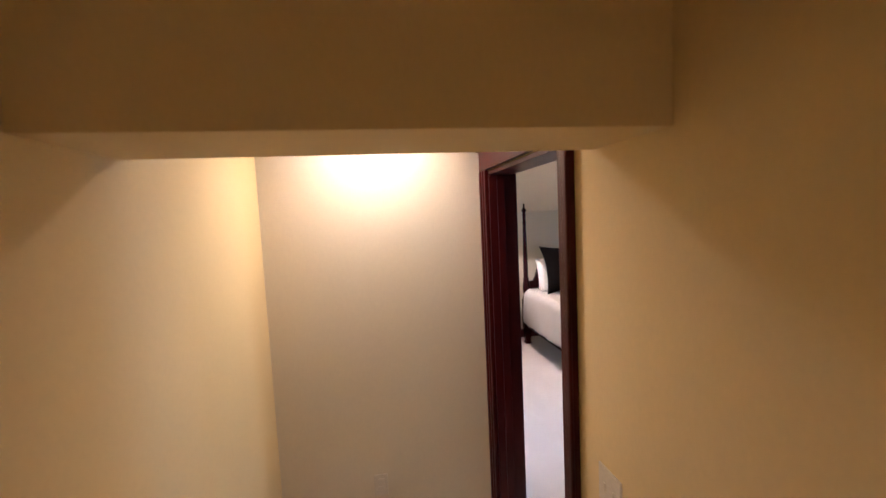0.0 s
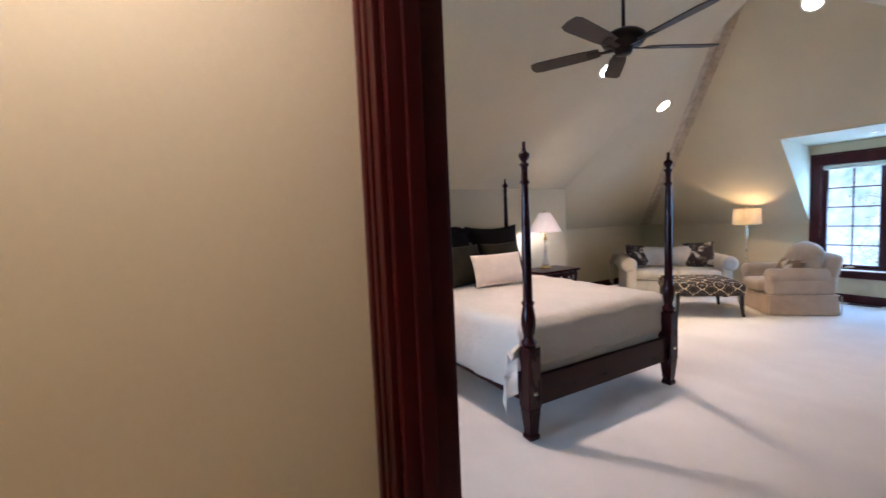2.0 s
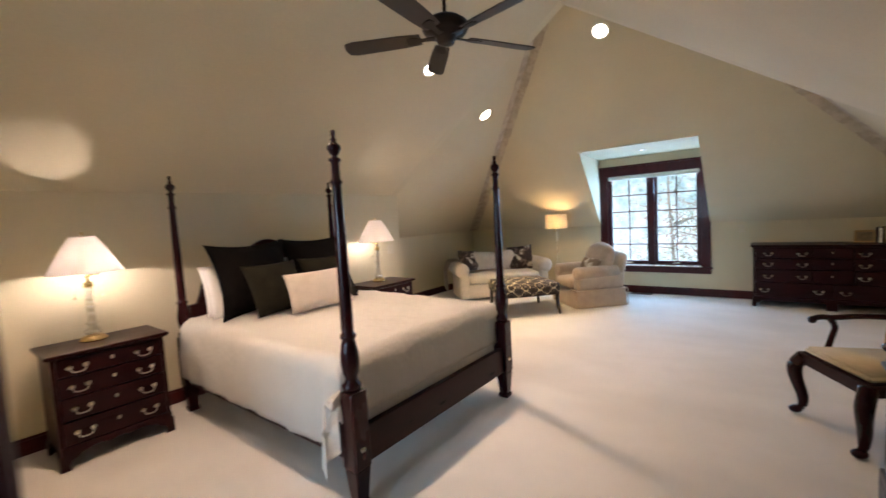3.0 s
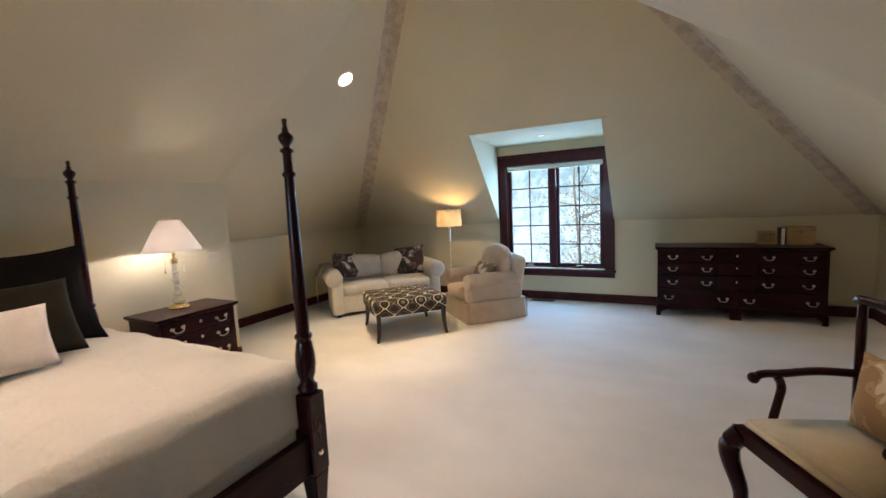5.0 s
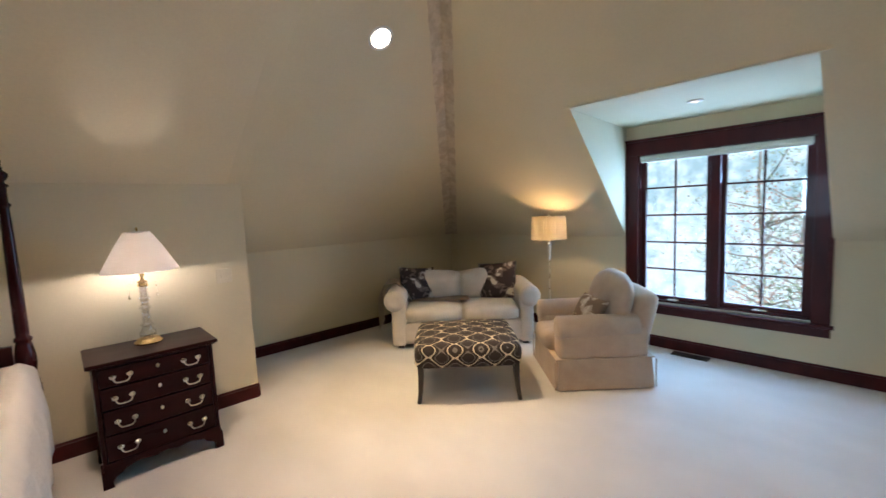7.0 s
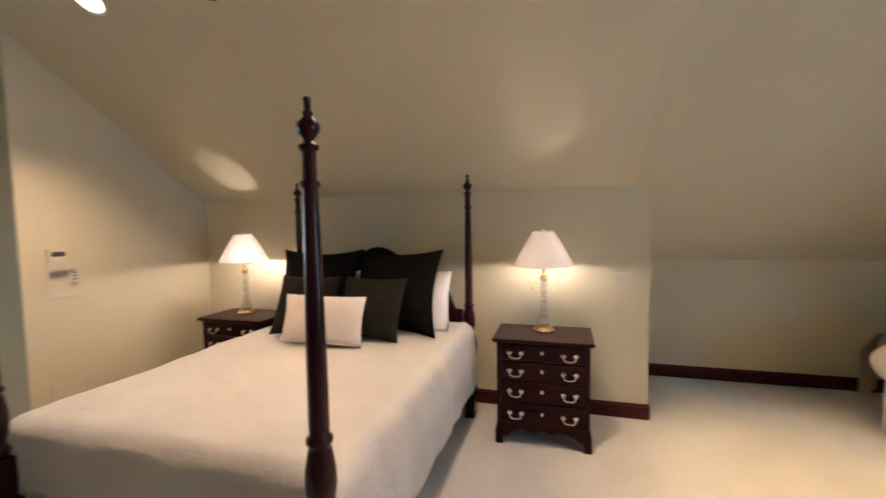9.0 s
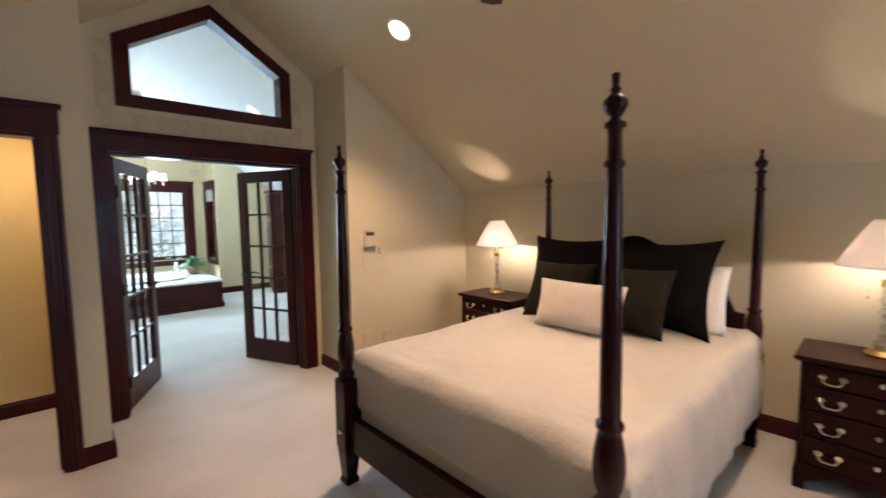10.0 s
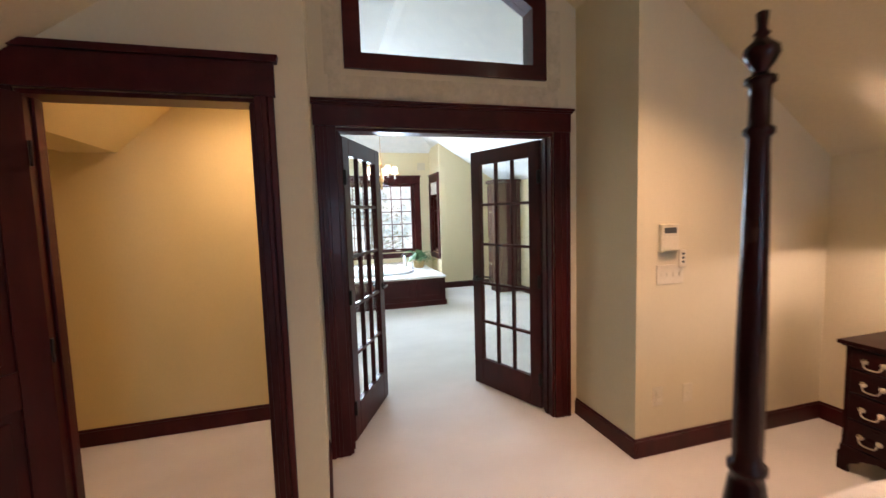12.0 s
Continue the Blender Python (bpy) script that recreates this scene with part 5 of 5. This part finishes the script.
# ---- club chair ----
cc = thing("club_chair", pose(7.31, 2.75, 0, 0, 0, -133), "beige upholstered skirted club chair facing the loveseat", "armchair")
W, D = 0.86, 0.88
bm = B()
seg = [(-W / 2 + 0.02, -D / 2 + 0.03), (W / 2 - 0.02, -D / 2 + 0.03), (W / 2 - 0.02, D / 2 - 0.03), (-W / 2 + 0.02, D / 2 - 0.03)]
prism(bm, seg, "z", 0.012, 0.27)
for v in bm.verts:
    if v.co.z < 0.1:
        v.co.x *= 1.04
        v.co.y *= 1.04
bmesh.ops.bevel(bm, geom=[e for e in bm.edges if abs(e.verts[0].co.z - e.verts[1].co.z) > 0.1], offset=0.02, segments=2, affect="EDGES")
part("skirt", bm, BLUSH, cc, "flat beige skirt with corner pleats")
for sx_ in (-1, 1):
    for sy in (-1, 1):
        part("pleat", box(B(), (sx_ * (W / 2 - 0.005) - 0.006, sy * (D / 2 - 0.012) - 0.006, 0.014), (sx_ * (W / 2 - 0.005) + 0.006, sy * (D / 2 - 0.012) + 0.006, 0.265), 0.004), BLUSH, cc)
part("piping", box(B(), (-W / 2 + 0.008, -D / 2 + 0.018, 0.268), (W / 2 - 0.008, D / 2 - 0.018, 0.282), 0.006), BLUSH, cc)
for s in (-1, 1):
    bm = soft_box(B(), (s * (W / 2 - 0.20), -D / 2 + 0.06, 0.27), (s * (W / 2 - 0.015), D / 2 - 0.06, 0.52), 0.04, 0.01)
    roll = lathe(B(), [(0.05, 0.0), (0.095, 0.012), (0.107, 0.03), (0.108, 0.4), (0.10, 0.70), (0.05, 0.72)], 22)
    bmesh.ops.rotate(roll, verts=roll.verts, matrix=Matrix.Rotation(radians(-90), 3, "X"))
    bmesh.ops.translate(roll, verts=roll.verts, vec=(s * (W / 2 - 0.10), -D / 2 + 0.04, 0.53))
    me_ = bpy.data.meshes.new("roll")
    roll.to_mesh(me_)
    roll.free()
    bm.from_mesh(me_)
    bpy.data.meshes.remove(me_)
    part("arm", bm, BLUSH, cc, "beige rolled arm")
part("seat_cushion", soft_box(B(), (-W / 2 + 0.205, -D / 2 - 0.005, 0.285), (W / 2 - 0.205, D / 2 - 0.24, 0.455), 0.05, 0.025), BLUSH, cc)
bm = soft_box(B(), (-W / 2 + 0.07, D / 2 - 0.22, 0.27), (W / 2 - 0.07, D / 2 - 0.02, 0.80), 0.08, 0.03)
for v in bm.verts:
    v.co.y += 0.26 * max(0, v.co.z - 0.4)
part("backrest", bm, BLUSH, cc)
bm = cushion(B(), 0.74, 0.55, 0.27, 18, 0.02, 40)
for v in bm.verts:
    u = v.co.x / 0.37
    v.co.z = v.co.z * (1 - 0.24 * abs(u) ** 2.2 * (v.co.z / 0.56))
    v.co += Vector((0, D / 2 - 0.30 + 0.22 * v.co.z, 0.43))
part("back_cushion", bm, BLUSH, cc, "rounded beige back cushion")
pillow("small_pillow", 0.45, 0.31, 0.13, pose(7.31, 2.75, 0, 0, 0, -133) @ pose(0.10, -0.10, 0.47, -30, 0, 8), PALEFLORAL, "small pale floral pillow on the club chair", "chair cushion", 0.07, 0, 44)

# ---- floor lamp ----
fl = thing("floor_lamp", pose(7.78, 3.46, 0), "lit slim brass floor lamp with linen drum shade", "floor lamp")
part("base", lathe(B(), [(0.13, 0), (0.135, 0.006), (0.13, 0.016), (0.04, 0.022), (0.015, 0.035)], 28), PALEBRASS, fl)
part("pole", lathe(B(), [(0.009, 0.03), (0.009, 0.95), (0.014, 0.96), (0.022, 1.16), (0.016, 1.19), (0.01, 1.2), (0.01, 1.32), (0.004, 1.46)], 14), PALEBRASS, fl)
bm = B()
rings = []
for r, z in ((0.195, 1.21), (0.185, 1.465)):
    rings.append([bm.verts.new((r * math.cos(2 * math.pi * i / 48), r * math.sin(2 * math.pi * i / 48), z)) for i in range(48)])
for i in range(48):
    j = (i + 1) % 48
    bm.faces.new((rings[0][i], rings[0][j], rings[1][j], rings[1][i])).smooth = True
bmesh.ops.solidify(bm, geom=bm.faces[:], thickness=0.0015)
part("shade", bm, DRUM, fl, "cream linen drum shade glowing warm")
bm = lathe(B(), [(0.006, 1.455), (0.011, 1.475), (0.004, 1.495)], 10)
for a in (0, 120, 240):
    tube(bm, [(0, 0, 1.46), (0.184 * math.cos(radians(a)), 0.184 * math.sin(radians(a)), 1.462)], 0.002, 5)
part("finial", bm, PALEBRASS, fl)
b = part("bulb", lathe(B(), [(0.012, 1.28), (0.03, 1.32), (0.03, 1.35), (0.008, 1.38)], 14), BULB, fl, "lit bulb")
b.visible_shadow = False
bulb("floor_lamp_light", 10, (7.78, 3.46, 1.335), 0.03, (1.0, 0.60, 0.24))

# ---- ceiling fan ----
FX, FY, FZ = 2.90, 2.15, 2.72
fan = thing("ceiling_fan", pose(FX, FY, FZ), "dark bronze five blade ceiling fan at rest", "ceiling fan")
part("downrod", lathe(B(), [(0.013, 0.12), (0.013, 0.75)], 12), DARKMETAL, fan)
part("canopy", lathe(B(), [(0.02, 0.70), (0.06, 0.72), (0.075, 0.80), (0.075, 0.86)], 20), DARKMETAL, fan)
part("motor", lathe(B(), [(0.02, -0.055), (0.055, -0.05), (0.065, -0.02), (0.075, 0.0), (0.135, 0.015), (0.155, 0.04), (0.15, 0.075), (0.11, 0.105), (0.03, 0.13), (0.014, 0.15)], 32), DARKMETAL, fan)
BLADE = surface("blade_walnut", (0.026, 0.018, 0.014), (0.040, 0.028, 0.022), 0.45, scale=(3, 12, 12), fine=(12, 90, 90), bump=0.08)
for k in range(5):
    a = radians(-27 + 72 * k)
    mt = Matrix.Rotation(a, 4, "Z")
    pts = [(0.17, -0.05), (0.30, -0.062), (0.64, -0.07), (0.695, -0.055), (0.71, 0), (0.695, 0.055), (0.64, 0.07), (0.30, 0.062), (0.17, 0.05)]
    bm = prism(B(), pts, "z", -0.004, 0.004)
    bmesh.ops.transform(bm, matrix=mt @ Matrix.Translation((0, 0, 0.0)) @ Matrix.Rotation(radians(13), 4, "X"), verts=bm.verts)
    bl = part("blade", bm, BLADE, fan, "dark wooden blade")
    bm = prism(B(), [(0.07, -0.02), (0.16, -0.016), (0.22, -0.038), (0.26, -0.03), (0.27, 0), (0.26, 0.03), (0.22, 0.038), (0.16, 0.016), (0.07, 0.02)], "z", -0.010, -0.004)
    bmesh.ops.transform(bm, matrix=mt @ Matrix.Rotation(radians(11), 4, "X"), verts=bm.verts)
    part("bracket", bm, DARKMETAL, bl)


# ---- recessed lights ----
def downlight(place, normal, energy, label, target=None, degrees=120, radius=0.06, color=WARM, blend=0.6):
    n_ = Vector(normal).normalized()
    m = Matrix.Translation(place) @ n_.to_track_quat("-Z", "Y").to_matrix().to_4x4()
    t = thing("recessed_light", m, label, "recessed light", "recessed lights")
    part("trim_ring", lathe(B(), [(0.080, -0.006), (0.098, -0.006), (0.102, 0.002), (0.085, 0.003), (0.080, 0.002)], 32, (0, 0, 0), False), LINEN, t, "white trim ring")
    part("lens", lathe(B(), [(0.002, -0.003), (0.078, -0.003), (0.078, 0.002), (0.002, 0.003)], 32), BULB, t, "glowing lens")
    p = Vector(place) + 0.03 * n_
    spot("recessed_light_beam", energy, p, Vector(target) if target else p + Vector((0, 0, -1)), degrees, blend, radius, color)
    return t


bedn = (0, -VP, -1)
downlight((3.86, 3.04, vault(3.04)), bedn, 150, "lit recessed light in the sloping ceiling above the bed", None, 96, 0.05, WARM, 0.8)
downlight((1.48, 3.0, vault(3.0)), bedn, 165, "lit recessed light in the sloping ceiling near the french doors", None, 100, 0.05, WARM, 0.8)
downlight((5.69, 3.57, LOW + PN * (YNB - 3.57)), (0, -PN, -1), 280, "lit recessed light in the bay ceiling", (5.90, 3.55, 0), 72, 0.025, (1.0, 0.69, 0.35), 1.0)
downlight(east(5.60, 1.95), (-PITCH, 0, -1), 140, "lit recessed light high in the hipped ceiling", (5.3, 0.3, 0), 100)
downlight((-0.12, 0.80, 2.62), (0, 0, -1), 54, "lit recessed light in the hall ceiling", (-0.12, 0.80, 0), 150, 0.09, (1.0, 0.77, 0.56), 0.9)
# unseen lamp, added to brighten the near hall and the header's front
downlight((-0.15, -2.35, 2.62), (0, 0, -1), 10, "unseen recessed light added over the near end of the hall", None, 140, 0.09, (1.0, 0.76, 0.53))
dl = thing("dormer_light", pose(7.63, 1.97, 2.386), "small lit eyeball light in the dormer ceiling", "recessed light")
part("trim_ring", lathe(B(), [(0.03, -0.008), (0.055, -0.006), (0.058, 0.002), (0.03, 0.003)], 24, (0, 0, 0), False), LINEN, dl)
part("lens", lathe(B(), [(0.002, -0.006), (0.03, -0.006), (0.03, 0.0), (0.002, 0.001)], 20), FROST, dl)


# ---- wall plates, thermostat, vent ----
def plate(name, m, w, h, label, category, slots):
    """Wall plate: local x along the wall, z up, -y out of the wall."""
    t = thing(name, m, label, category)
    part("cover", box(B(), (-w / 2, -0.006, -h / 2), (w / 2, 0, h / 2), 0.002), PLASTIC, t)
    for x, z, a, b in slots:
        part("insert", box(B(), (x - a / 2, -0.010, z - b / 2), (x + a / 2, -0.005, z + b / 2), 0.002), PLASTIC, t)
    return t


OUT = ((0, 0.022, 0.032, 0.03), (0, -0.022, 0.032, 0.03))
plate("outlet", pose(-0.19, 1.06, 0.395), 0.075, 0.12, "ivory wall outlet in the hall", "outlet", OUT)
plate("light_switch", pose(0.47, -0.163, 1.08, 0, 0, -90), 0.11, 0.12, "ivory double light switch by the doorway", "light switch", ((-0.022, 0, 0.01, 0.025), (0.022, 0, 0.01, 0.025)))
plate("outlet", pose(X0, 3.195, 0.38, 0, 0, 90), 0.075, 0.12, "ivory wall outlet below the thermostat", "outlet", OUT)
plate("outlet", pose(X0, 3.43, 0.37, 0, 0, 90), 0.075, 0.12, "ivory cable outlet on the papered wall", "outlet", ((0, 0, 0.02, 0.02),))
plate("light_switch", pose(X0, 3.275, 1.15, 0, 0, 90), 0.205, 0.12, "ivory four gang switch plate under the thermostat", "light switch", tuple((x, 0, 0.012, 0.026) for x in (-0.07, -0.023, 0.023, 0.07)))
plate("light_switch", pose(XE, 0.75, 1.09, 0, 0, -90), 0.075, 0.12, "ivory switch on the window wall", "light switch", ((0, 0, 0.01, 0.025),))
plate("light_switch", pose(4.72, YN, 1.12, 0, 0, 0), 0.12, 0.12, "ivory switch plate beside the nightstand", "light switch", ((-0.02, 0, 0.01, 0.025), (0.02, 0, 0.01, 0.025)))
th = thing("thermostat", pose(X0, 3.25, 1.375, 0, 0, 90), "white wall thermostat with grey display", "thermostat")
part("body", box(B(), (-0.065, -0.028, -0.085), (0.065, 0, 0.085), 0.005), PLASTIC, th)
part("display", box(B(), (-0.045, -0.031, 0.03), (0.045, -0.027, 0.065), 0.002), SCREEN, th, "dark grey display")
part("flap", box(B(), (-0.055, -0.032, -0.075), (0.055, -0.027, 0.01), 0.003), PLASTIC, th)
rc = thing("remote_control", pose(X0, 3.355, 1.245, 0, 0, 90), "small white fan remote in a wall cradle", "remote control")
part("body", box(B(), (-0.025, -0.022, -0.055), (0.025, 0, 0.055), 0.006), PLASTIC, rc)
for z in (0.03, 0.005, -0.02):
    part("button", box(B(), (-0.01, -0.025, z - 0.007), (0.01, -0.021, z + 0.007), 0.002), SCREEN, rc)
fv = thing("floor_vent", pose(8.31, 2.17, 0.0), "dark bronze floor register by the window wall", "floor vent")
part("frame", box(B(), (-0.06, -0.17, 0), (0.06, 0.17, 0.006), 0.002), DARKMETAL, fv)
for i in range(12):
    part("slat", box(B(), (-0.045, -0.15 + i * 0.026, 0.006), (0.045, -0.138 + i * 0.026, 0.010), 0.001), DARKMETAL, fv)

# ---- bath ----
tb = thing("bathtub", pose(-4.12, 2.0, 0), "white drop-in tub in a mahogany panelled deck", "bathtub")
part("deck_front", box(B(), (-0.03, -1.5, 0.09), (0.0, 1.18, 0.47)), TRIMH, tb, "mahogany panelled front")
part("deck_plinth", box(B(), (-0.03, -1.5, 0.0), (0.02, 1.2, 0.09), 0.004), TRIMH, tb)
for i in range(5):
    y0, y1 = -1.45 + i * 0.53, -1.45 + i * 0.53 + 0.47
    bm = B()
    for a, b in (((0, y0, 0.13), (0.012, y0 + 0.07, 0.44)), ((0, y1 - 0.07, 0.13), (0.012, y1, 0.44)), ((0, y0, 0.13), (0.0118, y1, 0.18)), ((0, y0, 0.39), (0.0118, y1, 0.44))):
        box(bm, a, b, 0.003)
    part("panel", bm, TRIMH, tb)
part("deck_side", box(B(), (-2.3, 1.15, 0), (0.0, 1.18, 0.47)), TRIMH, tb)
bm = B()
box(bm, (-0.45, -1.5, 0.47), (0.03, 1.2, 0.51), 0.008)
box(bm, (-2.3, -1.5, 0.47), (-1.55, 1.2, 0.51), 0.008)
box(bm, (-1.55, 0.72, 0.47), (-0.45, 1.2, 0.51), 0.008)
box(bm, (-1.55, -1.5, 0.47), (-0.45, -1.2, 0.51), 0.008)
part("deck_top", bm, PORCELAIN, tb, "white marble deck")
bm = B()
rings = []
for sc, z in ((1.06, 0.52), (1.05, 0.545), (0.98, 0.545), (0.90, 0.40), (0.80, 0.15), (0.6, 0.10)):
    rings.append([bm.verts.new((-1.0 + 0.62 * sc * (abs(math.cos(q)) ** 0.6) * (1 if math.cos(q) > 0 else -1), -0.24 + 1.0 * sc * (abs(math.sin(q)) ** 0.6) * (1 if math.sin(q) > 0 else -1), z)) for q in [2 * math.pi * (i + 0.5) / 48 for i in range(48)]])
for p, q in zip(rings, rings[1:]):
    for i in range(48):
        j = (i + 1) % 48
        bm.faces.new((p[i], p[j], q[j], q[i])).smooth = True
bm.faces.new(rings[-1])
part("basin", bm, PORCELAIN, tb, "white glossy basin")
fc_ = thing("tub_faucet", pose(-5.3, 2.72, 0.51), "white arched tub faucet on the deck", "faucet")
part("spout", tube(B(), curve_pts([(0, 0, 0), (0, 0, 0.16), (0.05, -0.02, 0.24), (0.15, -0.05, 0.23), (0.19, -0.06, 0.16)], 6), 0.02, 10), PORCELAIN, fc_)
for s in (-1, 1):
    part("tap", lathe(B(), [(0.025, 0), (0.03, 0.02), (0.015, 0.04), (0.02, 0.09), (0.004, 0.1)], 12, (0, s * 0.12, 0)), PORCELAIN, fc_)
pl = thing("potted_fern", pose(-5.35, 3.0, 0.51), "green fern in a pot on the tub deck", "plant")
part("pot", lathe(B(), [(0.08, 0), (0.10, 0.02), (0.12, 0.13), (0.13, 0.14), (0.11, 0.145)], 18), GILT, pl)
rnd = random.Random(4)
for i in range(42):
    a, r, hgt = rnd.uniform(0, 6.3), rnd.uniform(0.20, 0.40), rnd.uniform(0.04, 0.20)
    spine = curve_pts([(0, 0, 0.13), (0.5 * r * math.cos(a), 0.5 * r * math.sin(a), 0.15 + hgt), (r * math.cos(a), r * math.sin(a), 0.10 + hgt * 0.6)], 6)
    bm = B()
    side = Vector((-math.sin(a), math.cos(a), 0))
    for k, p in enumerate(spine[1:], 1):
        wd = 0.05 * math.sin(math.pi * k / len(spine)) + 0.006
        for s in (-1, 1):
            d_ = (spine[k] - spine[k - 1])
            v_ = [bm.verts.new(q) for q in (p - d_ * 0.4, p + side * s * wd + Vector((0, 0, -0.01)), p + d_ * 0.3)]
            bm.faces.new(v_)
    part("frond", bm, FERN, pl)
cd = thing("chandelier", pose(-4.6, 2.22, 2.0), "small iron chandelier with lit fabric shades", "chandelier")
part("stem", lathe(B(), [(0.004, 0.0), (0.03, 0.03), (0.012, 0.06), (0.03, 0.12), (0.05, 0.16), (0.02, 0.22), (0.014, 0.4), (0.03, 0.43), (0.012, 0.46), (0.005, 0.5), (0.005, 1.8)], 12), GILT, cd)
for k in range(5):
    a = radians(72 * k + 20)
    c, s = math.cos(a), math.sin(a)
    arm = part("arm", tube(B(), curve_pts([(0, 0, 0.16), (0.1 * c, 0.1 * s, 0.08), (0.2 * c, 0.2 * s, 0.11), (0.24 * c, 0.24 * s, 0.2)], 5), 0.008, 6), DARKMETAL, cd)
    part("candle", lathe(B(), [(0.03, 0.2), (0.012, 0.21), (0.012, 0.3)], 10, (0.24 * c, 0.24 * s, 0)), LINEN, arm)
    bm = lathe(B(), [(0.062, 0.28), (0.06, 0.285), (0.038, 0.40), (0.036, 0.40)], 18, (0.24 * c, 0.24 * s, 0))
    part("shade", bm, FROST, arm, "small glowing cream shade")
bulb("chandelier_light", 12, (-4.6, 2.22, 2.55), 0.15)
vt = thing("wall_vent", pose(-6.42, 3.36, 2.62, 0, 0, 90), "small pale wall vent above the tub window", "vent")
part("frame", box(B(), (-0.09, -0.008, -0.08), (0.09, 0, 0.08), 0.002), PLASTIC, vt)
for i in range(6):
    part("slat", box(B(), (-0.075, -0.012, -0.065 + i * 0.024), (0.075, -0.007, -0.055 + i * 0.024), 0.001), PLASTIC, vt)
lc = thing("linen_cabinet", pose(-4.85, 4.64, 0), "tall dark mahogany linen cabinet in the bath", "cabinet")
part("body", box(B(), (-0.20, -0.25, 0.08), (0.20, 0.25, 2.12), 0.005), TRIM, lc)
part("plinth", box(B(), (-0.18, -0.23, 0), (0.18, 0.24, 0.08)), TRIM, lc)
part("cornice", box(B(), (-0.24, -0.29, 2.12), (0.24, 0.25, 2.18), 0.01), TRIM, lc)
for s in (-1, 1):
    for z0, z1 in ((0.12, 1.0), (1.04, 2.08)):
        bm = box(B(), (s * 0.008, -0.272, z0), (s * 0.195, -0.252, z1), 0.004)
        box(bm, (s * 0.05, -0.280, z0 + 0.07), (s * 0.15, -0.268, z1 - 0.07), 0.006)
        dd = part("door", bm, TRIM, lc)
        part("knob", lathe(B(), [(0.006, 0), (0.006, 0.012), (0.014, 0.02), (0.012, 0.03), (0.002, 0.033)], 12), PALEBRASS, dd, "brass knob").matrix_local = pose(s * 0.035, -0.272, (z0 + z1) / 2, 90)
